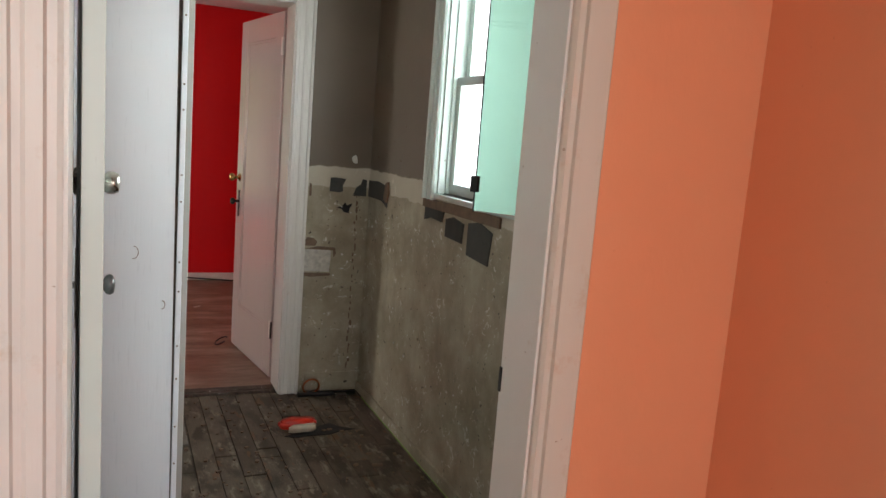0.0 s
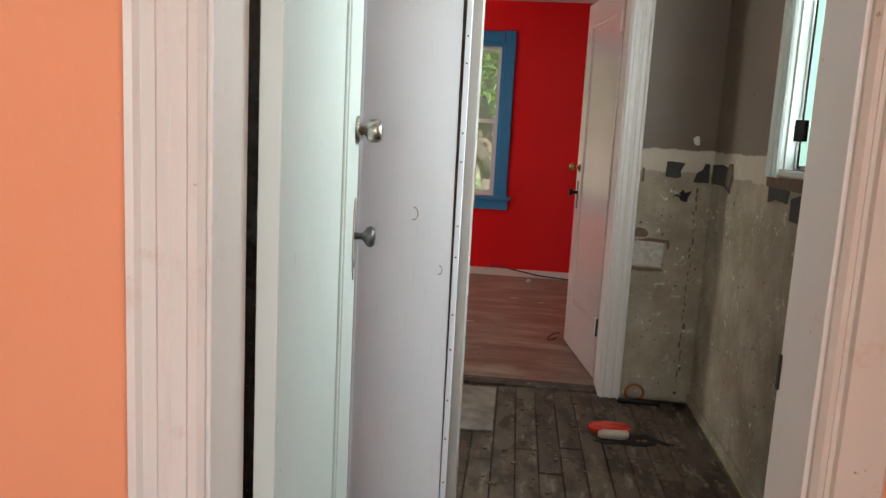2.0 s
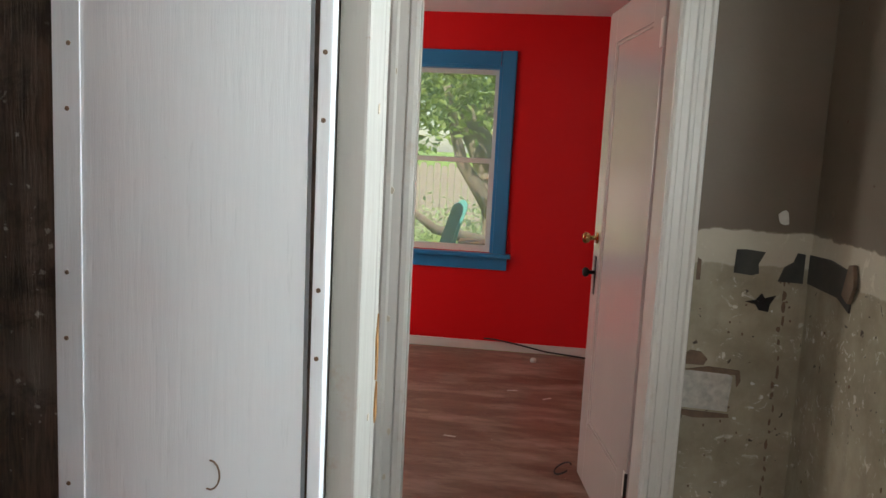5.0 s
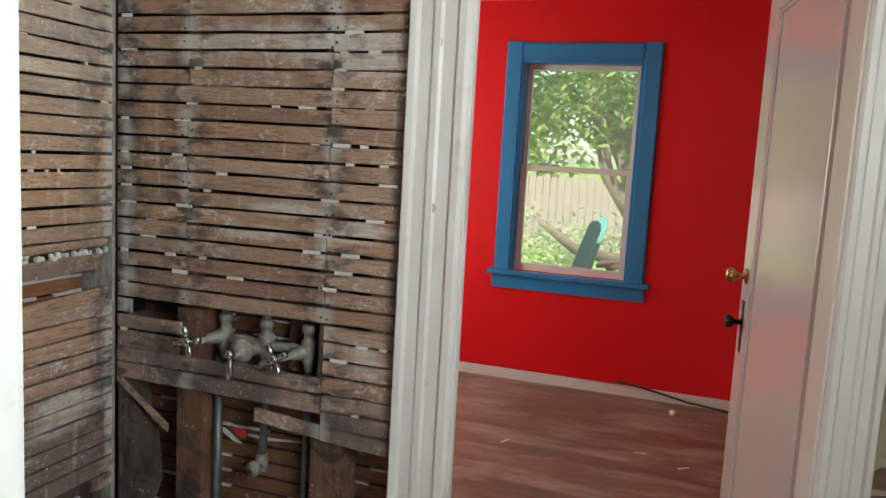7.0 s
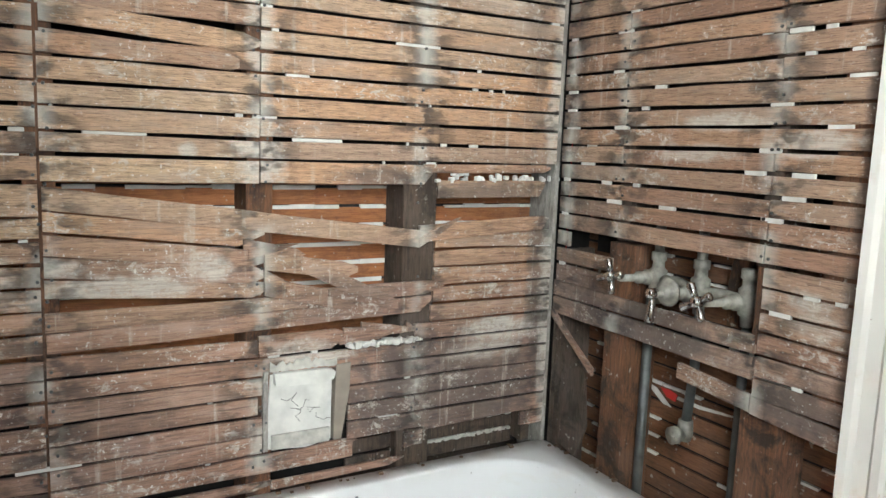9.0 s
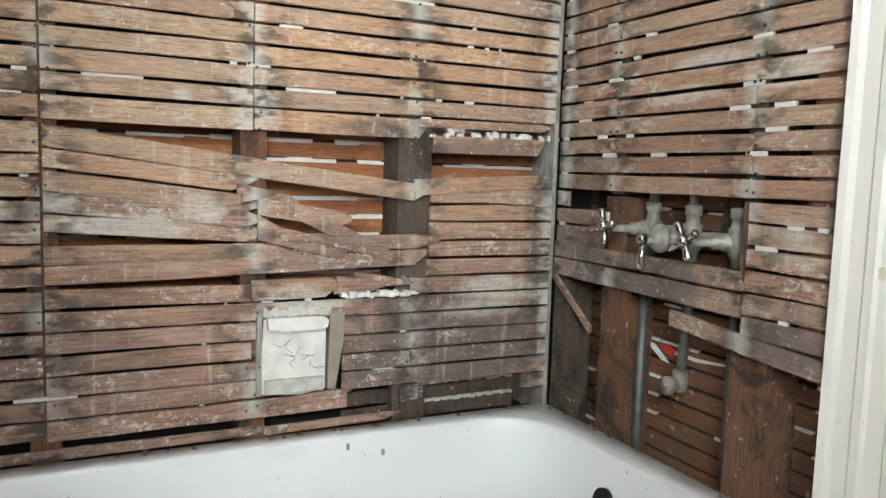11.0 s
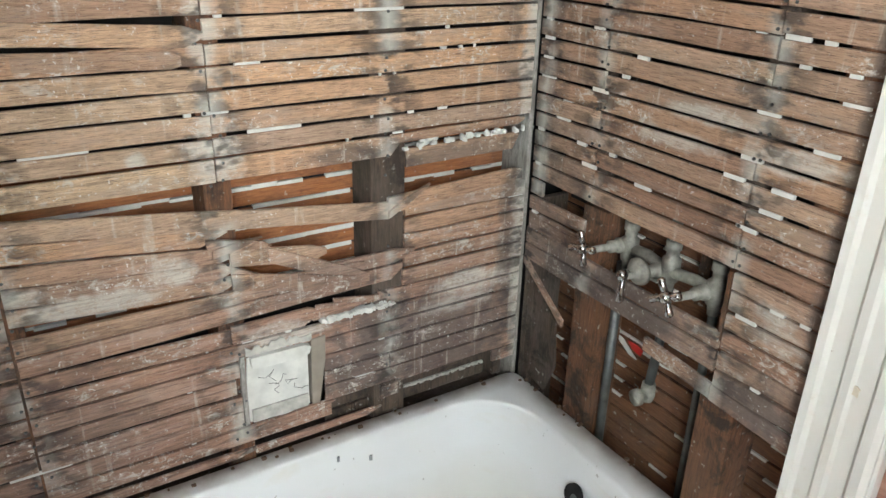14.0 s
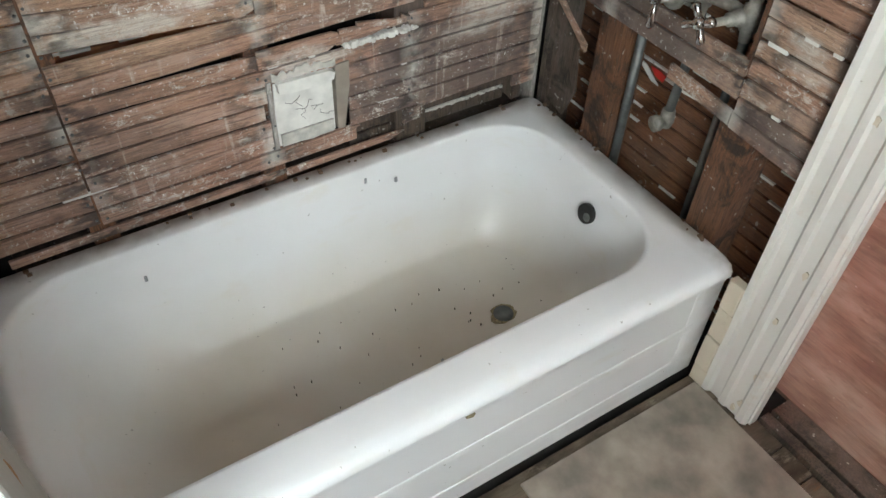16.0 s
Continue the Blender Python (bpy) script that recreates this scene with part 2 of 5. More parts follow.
def plaster_wall():
    """Taupe paint above the old tile line, scraped plaster with mortar dabs below it."""
    g = G("stripped_plaster_and_taupe_paint", 0.75)
    z = g.axis(2)
    edge = g.math("ADD", z, g.step(g.noise(14.0, 3.0), 0.2, 0.8, -0.012, 0.012))
    up = g.step(edge, 1.184, 1.19)
    taupe = g.mix(g.step(g.noise(3.0), 0.3, 0.7), (0.135, 0.10, 0.068), (0.155, 0.116, 0.08))
    blot = g.noise(4.5, 6.0, None, 0.65)
    low = g.ramp(blot, (0.25, (0.20, 0.165, 0.11)), (0.5, (0.33, 0.285, 0.205)), (0.75, (0.46, 0.41, 0.31)))
    streak = g.noise(6.0, 5.0, g.scaled((3, 3, 0.5)), 0.6)
    low = g.mix(g.step(streak, 0.5, 0.75, 0.0, 0.35), low, (0.21, 0.18, 0.14))
    scrape = g.noise(26.0, 5.0, None, 0.7, 1.2)
    low = g.mix(g.math("MULTIPLY", g.step(scrape, 0.58, 0.63), g.step(g.noise(7.0), 0.45, 0.6), True), low, (0.66, 0.62, 0.54))
    low = g.mix(g.step(g.noise(38.0, 3.0, None, 0.5, 0.6), 0.69, 0.71), low, (0.07, 0.055, 0.04))
    band = g.math("MULTIPLY", g.step(edge, 1.085, 1.09), g.step(edge, 1.184, 1.19, 1.0, 0.0))
    low = g.mix(g.math("MULTIPLY", band, 0.7), low, (0.58, 0.53, 0.43))
    g.bump(g.math("ADD", scrape, g.math("MULTIPLY", blot, 1.5)), 0.35, 0.003)
    return g.done(g.mix(up, low, taupe), g.step(up, 0, 1, 0.85, 0.5))


def paint(name, base, wear, rough=0.4, scale=18.0, bump=0.15, worn=0.3, stroke=None):
    g = G(name, rough)
    n1, n2 = g.noise(scale, 5.0, g.scaled(stroke) if stroke else None, 0.6), g.noise(2.2, 3.0)
    c = g.mix(g.step(n2, 0.3, 0.75, 0.0, 0.25), base, tuple(v * 0.86 for v in base))
    c = g.mix(g.step(g.noise(9.0, 6.0, None, 0.72), 0.60, 0.72, 0.0, worn), c, wear)
    c = g.mix(g.step(g.noise(55.0, 4.0, None, 0.6), 0.72, 0.75, 0.0, worn * 2), c, tuple(v * 0.6 for v in wear))
    g.bump(n1, bump, 0.0025)
    return g.done(c, g.step(n1, 0.3, 0.7, rough * 0.85, min(1.0, rough * 1.25)))


PLASTER = plaster_wall()
ORANGE = paint("salmon_orange_wall_paint", (0.80, 0.33, 0.175), (0.74, 0.27, 0.12), 0.36, 11.0, 1.0, 0.12, (1, 1, 0.6))
RED = paint("glossy_red_wall_paint", (0.66, 0.006, 0.009), (0.58, 0.008, 0.01), 0.45, 26.0, 0.22, 0.1)
RED.node_tree.nodes["Principled BSDF"].inputs["Specular IOR Level"].default_value = 0.25
BLUE = paint("bright_blue_trim_paint", (0.022, 0.20, 0.42), (0.02, 0.16, 0.36), 0.35, 30.0, 0.12, 0.2)
WHITE = paint("aged_white_gloss_paint", (0.67, 0.64, 0.59), (0.50, 0.36, 0.24), 0.35, 12.0, 0.2, 0.36, (6, 6, 0.7))
WHITE_DOOR = paint("white_door_paint", (0.54, 0.61, 0.565), (0.54, 0.52, 0.46), 0.32, 14.0, 0.04, 0.08, (8, 8, 0.8))
PANEL = paint("brushed_white_panel_paint", (0.77, 0.82, 0.86), (0.66, 0.69, 0.70), 0.3, 20.0, 0.22, 0.05, (7, 7, 0.5))
RED_DOOR = paint("pinkish_white_door_gloss", (0.56, 0.50, 0.47), (0.5, 0.38, 0.32), 0.16, 10.0, 0.08, 0.12, (6, 6, 0.7))
# Flaking white of the end boards, darkened to offset the strong window lamp.
DIMMED_WHITE = paint("dimmed_flaking_white_paint", (0.37, 0.36, 0.33), (0.30, 0.19, 0.11), 0.5, 12.0, 0.25, 0.45, (6, 6, 0.7))
# Worn white casing paint; its tan also holds bounce from the orange wall.
TAN_WHITE = paint("orange_bounce_worn_white_paint", (0.60, 0.55, 0.47), (0.50, 0.33, 0.21), 0.4, 12.0, 0.15, 0.5, (4, 4, 0.6))
CEIL = paint("ceiling_paint", (0.72, 0.66, 0.63), (0.6, 0.55, 0.52), 0.8, 40.0, 0.4, 0.1)
CREAM = paint("cream_board_paint", (0.62, 0.54, 0.42), (0.35, 0.25, 0.16), 0.6, 16.0, 0.25, 0.4)
TEAL = paint("teal_plastic", (0.15, 0.48, 0.42), (0.18, 0.5, 0.44), 0.45, 20.0, 0.05, 0.1)
FENCE = old_wood("weathered_fence_board", (0.27, 0.21, 0.175), (0.46, 0.385, 0.33), (30, 30, 2), 0.9, 0.2)
BARK = old_wood("tree_bark", (0.13, 0.10, 0.075), (0.36, 0.28, 0.21), (12, 12, 2), 0.95, 0.2)


def floor_boards():
    g = G("rotten_subfloor_board", 0.85)
    grain = g.noise(6.0, 6.0, g.scaled((45, 2.2, 20), g.math("MULTIPLY", g.rnd, 11.0)), 0.65, 0.7)
    tone = g.ramp(g.rnd, (0.0, (0.085, 0.06, 0.04)), (0.5, (0.15, 0.112, 0.075)), (1.0, (0.105, 0.075, 0.05)))
    c = g.mix(g.step(grain, 0.35, 0.7, 0.0, 0.8), tone, g.mix(0.5, tone, (0.04, 0.03, 0.02)))
    c = g.mix(g.step(g.noise(8.0, 5.0, g.scaled((1.6, 0.7, 1))), 0.46, 0.60, 0.0, 0.8), c, (0.035, 0.022, 0.013))
    c = g.mix(g.step(g.noise(10.0, 5.0, g.scaled((2, 0.6, 1))), 0.60, 0.66, 0.0, 0.7), c, (0.15, 0.07, 0.03))
    c = g.mix(g.step(g.noise(9.0, 6.0, g.scaled((2.4, 0.8, 1)), 0.7), 0.55, 0.66, 0.0, 0.6), c, (0.32, 0.265, 0.195))
    g.bump(grain, 0.6, 0.003)
    return g.done(c)


def hardwood():
    g = G("worn_pinkish_hardwood", 0.5)
    grain = g.noise(6.0, 6.0, g.scaled((2.0, 50, 20), g.math("MULTIPLY", g.rnd, 9.0)), 0.65, 0.5)
    tone = g.ramp(g.rnd, (0.0, (0.20, 0.115, 0.078)), (0.5, (0.26, 0.155, 0.11)), (1.0, (0.225, 0.13, 0.09)))
    c = g.mix(g.step(grain, 0.38, 0.66, 0.0, 0.85), tone, g.mix(0.65, tone, (0.07, 0.035, 0.028)))
    worn = g.noise(3.2, 5.0, g.scaled((0.6, 1.8, 1)), 0.6)
    c = g.mix(g.step(worn, 0.46, 0.66, 0.0, 0.7), c, (0.47, 0.36, 0.29))
    c = g.mix(g.step(g.noise(5.0, 6.0, g.scaled((0.7, 1.6, 1)), 0.7), 0.53, 0.66, 0.0, 0.7), c, (0.13, 0.065, 0.042))
    c = g.mix(g.step(g.noise(48.0, 3.0), 0.70, 0.73, 0.0, 0.5), c, (0.7, 0.66, 0.6))
    g.bump(grain, 0.2, 0.001)
    return g.done(c, g.step(worn, 0.3, 0.7, 0.38, 0.62))


SUBFLOOR, HARDWOOD = floor_boards(), hardwood()


def enamel():
    g = G("stained_white_enamel", 0.28)
    z = g.axis(2)
    grime = g.noise(3.2, 3.0, None, 0.5)
    c = g.mix(g.step(g.noise(2.0), 0.3, 0.7, 0.0, 0.3), (0.74, 0.74, 0.745), (0.69, 0.685, 0.665))
    # a rusty-brown film settled on the basin's floor
    inside = g.math("MULTIPLY", g.step(g.axis(0), 0.05, 0.10), g.step(g.axis(0), 0.60, 0.66, 1.0, 0.0))
    film = g.math("MULTIPLY", inside, g.step(g.math("ADD", z, g.step(grime, 0.2, 0.8, -0.05, 0.05)), 0.06, 0.29, 1.0, 0.0), True)
    c = g.mix(g.math("MULTIPLY", film, 0.8), c, g.mix(grime, (0.42, 0.355, 0.265), (0.58, 0.51, 0.40)))
    c = g.mix(g.step(g.noise(75.0, 2.0, None, 0.5), 0.745, 0.76, 0.0, 0.6), c, (0.25, 0.22, 0.19))
    # dirt along the ledges by the walls
    edge = g.math("MAXIMUM", g.step(g.axis(0), 0.02, 0.07, 1.0, 0.0), g.step(g.axis(1), -0.075, -0.02, 0.0, 1.0))
    c = g.mix(g.math("MULTIPLY", edge, g.step(g.noise(18.0, 5.0), 0.32, 0.6, 0.15, 0.8), True), c, (0.33, 0.29, 0.25))
    c = g.mix(g.step(g.noise(7.0, 5.0, g.scaled((1, 1, 2.2))), 0.60, 0.75, 0.0, 0.35), c, (0.62, 0.56, 0.44))
    g.bump(g.noise(3.0), 0.05, 0.002)
    return g.done(c, 0.3)


ENAMEL = enamel()


def plain(name, c, rough=0.5, metal=0.0, scale=20.0, var=0.25, bump=0.1):
    g = G(name, rough, metal)
    n = g.noise(scale, 4.0)
    g.bump(n, bump, 0.0015)
    return g.done(g.mix(g.step(n, 0.3, 0.7), tuple(v * (1 - var) for v in c), c), g.step(n, 0.3, 0.7, rough * 0.8, min(1, rough * 1.2)))


TAN_CHIP = plain("tan_bare_chip", (0.42, 0.22, 0.08), 0.8, 0, 60, 0.4)
SLOT_PLASTER = plain("greyed_plaster", (0.60, 0.57, 0.51), 0.95, 0, 40, 0.4, 0.6)
CHROME = plain("worn_chrome", (0.72, 0.72, 0.72), 0.16, 1.0, 30, 0.3)
NICKEL = plain("tarnished_nickel", (0.50, 0.47, 0.41), 0.3, 1.0, 40, 0.4)
IRON = plain("dull_steel_knob", (0.16, 0.16, 0.16), 0.34, 0.9, 40, 0.3)
BRASS = plain("brass", (0.62, 0.42, 0.16), 0.25, 1.0, 40, 0.3)
BLACK_METAL = plain("black_iron", (0.02, 0.018, 0.016), 0.45, 0.6, 40)
LIMESCALE = plain("limescaled_valve_brass", (0.40, 0.38, 0.33), 0.6, 0.4, 60, 0.55, 0.4)
GALV = plain("galvanised_pipe", (0.20, 0.21, 0.20), 0.55, 0.7, 30, 0.5, 0.3)
WHITE_PLASTER = plain("white_plaster", (0.74, 0.72, 0.67), 0.9, 0, 24, 0.25, 0.6)
DUSTY_BOARD = plain("dusty_fibre_board", (0.38, 0.32, 0.26), 0.85, 0, 9, 0.6, 0.3)
MORTAR = plain("dark_grey_mortar", (0.075, 0.072, 0.064), 0.9, 0, 22, 0.5, 0.8)
# Near-black that paints the shade inside cavities, holes and board gaps.
VOID = plain("painted_void_shade", (0.015, 0.013, 0.012), 0.95)
BROWN_CORE = plain("brown_plaster_core", (0.20, 0.13, 0.085), 0.95, 0, 30, 0.4, 0.6)
RED_PLASTIC = plain("red_plastic", (0.62, 0.03, 0.012), 0.35)
PALE_PLASTIC = plain("cream_plastic", (0.66, 0.58, 0.46), 0.5)
RED_PAPER = plain("red_print", (0.62, 0.03, 0.02), 0.7)
COPPER = plain("copper_tube", (0.50, 0.17, 0.07), 0.4, 0.9)
BLACK_RUBBER = plain("black_cable", (0.02, 0.02, 0.022), 0.5)
YELLOW_CHIP = plain("rusty_yellow_chip", (0.40, 0.33, 0.19), 0.7, 0, 120, 0.7)
CHIP_GREY = plain("bared_grey_iron", (0.30, 0.31, 0.32), 0.6)
DEBRIS = plain("dark_debris", (0.06, 0.05, 0.04), 0.9)


def foliage(name, c, scale):
    """Thin leaves that let daylight through."""
    g = G(name, 0.6)
    n = g.noise(scale, 4.0)
    col = g.mix(g.step(n, 0.3, 0.7), tuple(v * 0.7 for v in c), c)
    tr = g.n.new("ShaderNodeBsdfTranslucent")
    mx = g.n.new("ShaderNodeMixShader")
    g.l.new(col, tr.inputs[0])
    mx.inputs[0].default_value = 0.5
    g.l.new(g.b.outputs[0], mx.inputs[1]), g.l.new(tr.outputs[0], mx.inputs[2])
    g.l.new(mx.outputs[0], g.n["Material Output"].inputs[0])
    return g.done(col)


GRASS = plain("lawn_green", (0.30, 0.44, 0.09), 0.9, 0, 3.0, 0.4)
LEAF = foliage("leaf_green", (0.36, 0.46, 0.13), 8.0)
LEAF_PALE = foliage("pale_flower_leaf", (0.56, 0.64, 0.36), 12.0)
BACKDROP = plain("pale_backdrop", (0.80, 0.81, 0.82), 0.8, 0, 2.0, 0.1)


def glass_material(name, tint, rough):
    m, n, l, b = material(name, rough)
    b.inputs["Base Color"].default_value = (*tint, 1)
    b.inputs["Transmission Weight"].default_value = 1.0
    b.inputs["IOR"].default_value = 1.02
    return m


GLASS = glass_material("dusty_window_glass", (0.97, 0.97, 0.94), 0.0)
_n, _l = GLASS.node_tree.nodes, GLASS.node_tree.links
_dust, _mix = _n.new("ShaderNodeBsdfTranslucent"), _n.new("ShaderNodeMixShader")
_dust.inputs[0].default_value, _mix.inputs[0].default_value = (0.85, 0.84, 0.78, 1), 0.13
_l.new(_n["Principled BSDF"].outputs[0], _mix.inputs[1]), _l.new(_dust.outputs[0], _mix.inputs[2])
_l.new(_mix.outputs[0], _n["Material Output"].inputs[0])
_g = G("desilvered_mirror", 0.06, 1.0)
_s = _g.noise(38.0, 5.0, None, 0.7)
_g.put(_g.b.inputs["Metallic"], _g.step(_s, 0.78, 0.82, 1.0, 0.2))
MIRROR = _g.done(_g.mix(_g.step(_s, 0.76, 0.84), (0.56, 0.80, 0.69), (0.10, 0.13, 0.12)), _g.step(_s, 0.3, 0.8, 0.03, 0.1))


# ---- mesh helpers ----
def part(name, bm, mat, parent=None, label="", smooth=False, kind=""):
    me = bpy.data.meshes.new(name)
    bmesh.ops.recalc_face_normals(bm, faces=bm.faces)
    bm.to_mesh(me)
    bm.free()
    me.materials.append(mat)
    if smooth:
        for p in me.polygons:
            p.use_smooth = True
    ob = new(name, me)
    if parent is not None:
        ob.parent = parent
    if label or kind:
        tagged(ob, label=label, kind=kind)
    return ob


def thing(name, label, category, group="", kind=""):
    return tagged(new(name), label, category, group, kind)


def box(bm, x0, x1, y0, y1, z0, z1, bevel=0.0, m=None, seg=2):
    vs = [bm.verts.new((x, y, z)) for x in (x0, x1) for y in (y0, y1) for z in (z0, z1)]
    fs = [bm.faces.new([vs[i] for i in f]) for f in
          ((0, 1, 3, 2), (4, 6, 7, 5), (0, 4, 5, 1), (2, 3, 7, 6), (0, 2, 6, 4), (1, 5, 7, 3))]
    if m is not None:
        bmesh.ops.transform(bm, matrix=m, verts=vs)
    if bevel:
        bmesh.ops.bevel(bm, geom=list({e for f in fs for e in f.edges}), offset=bevel, segments=seg, affect="EDGES", profile=0.6)
    return bm


def boxes(*rows, bevel=0.0):
    bm = bmesh.new()
    for r in rows:
        box(bm, *r, bevel=bevel)
    return bm


def prism(bm, pts, axis, a0, a1):
    """A polygon pushed along an axis: pts are the two other coordinates, in x, y, z order."""
    def p(u, v, a):
        return [(a, u, v), (u, a, v), (u, v, a)][axis]
    lo, hi = [bm.verts.new(p(u, v, a0)) for u, v in pts], [bm.verts.new(p(u, v, a1)) for u, v in pts]
    n = len(pts)
    bm.faces.new(lo), bm.faces.new(hi[::-1])
    for i in range(n):
        bm.faces.new((lo[i], lo[(i + 1) % n], hi[(i + 1) % n], hi[i]))
    return bm


def tube(bm, path, radii, sides=12, cap=True):
    """A round tube along points, with a radius at each."""
    pts = [Vector(p) for p in path]
    if not isinstance(radii, (list, tuple)):
        radii = [radii] * len(pts)
    rings, side = [], None
    for i, (p, r) in enumerate(zip(pts, radii)):
        d = (pts[min(i + 1, len(pts) - 1)] - pts[max(i - 1, 0)]).normalized()
        if side is None:
            side = d.cross(Vector((0, 0, 1)) if abs(d.z) < 0.9 else Vector((1, 0, 0))).normalized()
        side = (side - d * side.dot(d)).normalized()
        up = d.cross(side)
        rings.append([bm.verts.new(p + r * (math.cos(a) * side + math.sin(a) * up))
                      for a in (2 * math.pi * k / sides for k in range(sides))])
    for a, b in zip(rings, rings[1:]):
        for k in range(sides):
            bm.faces.new((a[k], a[(k + 1) % sides], b[(k + 1) % sides], b[k]))
    if cap:
        bm.faces.new(rings[0][::-1]), bm.faces.new(rings[-1])
    return bm


def lathe(bm, base, direction, profile, sides=20):
    """Rings of (distance along, radius) about an axis from base."""
    d = Vector(direction).normalized()
    return tube(bm, [Vector(base) + d * s for s, _ in profile], [r for _, r in profile], sides)


def ragged(cx, cy, rx, ry, n, rough, seed):
    r = random.Random(seed)
    return [(cx + rx * math.cos(a) * (1 + r.uniform(-rough, rough)), cy + ry * math.sin(a) * (1 + r.uniform(-rough, rough)))
            for a in (2 * math.pi * i / n for i in range(n))]


def wall(name, label, mat, *rows, bevel=0.0):
    ob = part(name, boxes(*rows, bevel=bevel), mat)
    return tagged(ob, label, "wall", kind="structure")


# ---- large structure ----
H = 2.30
# far wall of the bathroom, shared with the red room
FAR0, FAR1 = 0.0, 0.19
DX0, DX1, DTOP = 0.94, 1.672, 1.96
wall_head = wall("wall_head", "opened stud wall with bare wooden lath over a bathtub", RED, (-1.2, 0.845, 0.118, FAR1, 0, H), (0.845, DX0 - 0.02, 0.118, FAR1, 1.985, H))
wall_far = wall("wall_far", "taupe painted wall over stripped plaster beside a doorway", PLASTER,
                (DX1 + 0.02, 2.10, FAR0, FAR1 - 0.004, 0, H), (DX0 - 0.02, DX1 + 0.02, FAR0, FAR1 - 0.004, DTOP + 0.02, H))
wall_red_near = wall("wall_red_near", "glossy red wall around the doorway", RED, (DX1 + 0.02, 3.2, FAR1 - 0.004, FAR1 + 0.003, 0, H),
                     (DX0 - 0.02, DX1 + 0.02, FAR1 - 0.004, FAR1 + 0.003, DTOP + 0.02, H))
# Wall sheet coloured near-black, painting the shade behind the lath slots.
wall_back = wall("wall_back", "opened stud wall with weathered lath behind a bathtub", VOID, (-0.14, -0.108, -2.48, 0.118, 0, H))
# right wall with the window opening
WY0, WY1, WZ0, WZ1 = -1.95, -0.90, 1.15, 2.06
RX = 2.10
wall_right = wall("wall_right", "taupe painted wall over stripped plaster, with a window", PLASTER,
                  (RX, RX + 0.14, WY1, FAR1, 0, H), (RX, RX + 0.14, -2.6, WY0, 0, H),
                  (RX, RX + 0.14, WY0, WY1, 0, WZ0), (RX, RX + 0.14, WY0, WY1, WZ1, H))
# near wall between orange room and bathroom
NY0, NY1 = -2.605, -2.485
NX0, NX1, NTOP = 0.832, 1.606, 2.0
wall_near = wall("wall_near", "salmon orange painted wall with a doorway", ORANGE,
                 (-2.6, NX0 - 0.02, NY0, NY1, 0, H), (NX1 + 0.02, 2.24, NY0, NY1, 0, H), (NX0 - 0.02, NX1 + 0.02, NY0, NY1, NTOP + 0.02, H))
wall_orange_side = wall("wall_orange_side", "salmon orange painted side wall with a window", ORANGE, (2.065, 2.245, -7.0, -5.6, 0, H), (2.065, 2.245, -4.2, NY0, 0, H),
                        (2.065, 2.245, -5.6, -4.2, 0, 0.9), (2.065, 2.245, -5.6, -4.2, 2.1, H))
wall_orange_left = wall("wall_orange_left", "salmon orange painted wall", ORANGE, (-2.7, -2.6, -7.0, NY1, 0, H))
# the opening is added for the back fill lamp and stays out of view
wall_orange_back = wall("wall_orange_back", "salmon orange painted back wall with an added light opening", ORANGE,
                        (-2.6, 0.2, -7.12, -7.0, 0, H), (1.4, 2.065, -7.12, -7.0, 0, H), (0.2, 1.4, -7.12, -7.0, 0, 0.9), (0.2, 1.4, -7.12, -7.0, 2.1, H))
# red room shell
RY = 2.95
BX0, BX1, BZ0, BZ1 = 0.333, 1.034, 0.685, 1.951
wall_red_window = wall("wall_red_window", "glossy red wall with a blue trimmed window", RED,
                       (-1.2, BX0, RY, RY + 0.14, 0, H), (BX1, 3.2, RY, RY + 0.14, 0, H),
                       (BX0, BX1, RY, RY + 0.14, 0, BZ0), (BX0, BX1, RY, RY + 0.14, BZ1, H))
wall_red_right = wall("wall_red_right", "glossy red side wall", RED, (3.2, 3.3, FAR1, RY, 0, H))
wall_red_left = wall("wall_red_left", "glossy red side wall with a window", RED,
                     (-1.2, -1.1, FAR1, 1.35, 0, H), (-1.2, -1.1, 2.15, RY, 0, H), (-1.2, -1.1, 1.35, 2.15, 0, 0.8), (-1.2, -1.1, 1.35, 2.15, 2.0, H))
for nm, row in (("ceiling_bath", (-0.14, 2.24, -2.485, FAR1, H, H + 0.08)), ("ceiling_red", (-1.2, 3.3, FAR1, RY + 0.14, H, H + 0.08)),
                ("ceiling_orange", (-2.7, 2.245, -7.12, -2.485, H, H + 0.08))):
    tagged(part(nm, boxes(row), CEIL), "plain pale painted ceiling", "ceiling", kind="structure")

floor_bath = tagged(part("floor_bath", boxes((-0.14, 2.10, -2.6, 0.14, -0.10, -0.022)), VOID), "rotten bare subfloor boards in the bathroom", "floor", kind="structure")
floor_red = tagged(part("floor_red", boxes((-1.2, 3.2, 0.14, RY, -0.10, -0.012)), VOID), "worn pinkish hardwood floor", "floor", kind="structure")
floor_orange = tagged(part("floor_orange", boxes((-2.6, 2.065, -7.0, -2.6, -0.10, 0.0)), HARDWOOD), "worn hardwood floor of the orange room", "floor", kind="structure")


# ---- trim ----
CASING = ((0.0, 0.0), (0.0, 0.012), (0.008, 0.020), (0.022, 0.020), (0.028, 0.013), (0.052, 0.013), (0.058, 0.018), (0.070, 0.018),
          (0.076, 0.012), (0.098, 0.012), (0.104, 0.022), (0.116, 0.024), (0.120, 0.016), (0.120, 0.0))


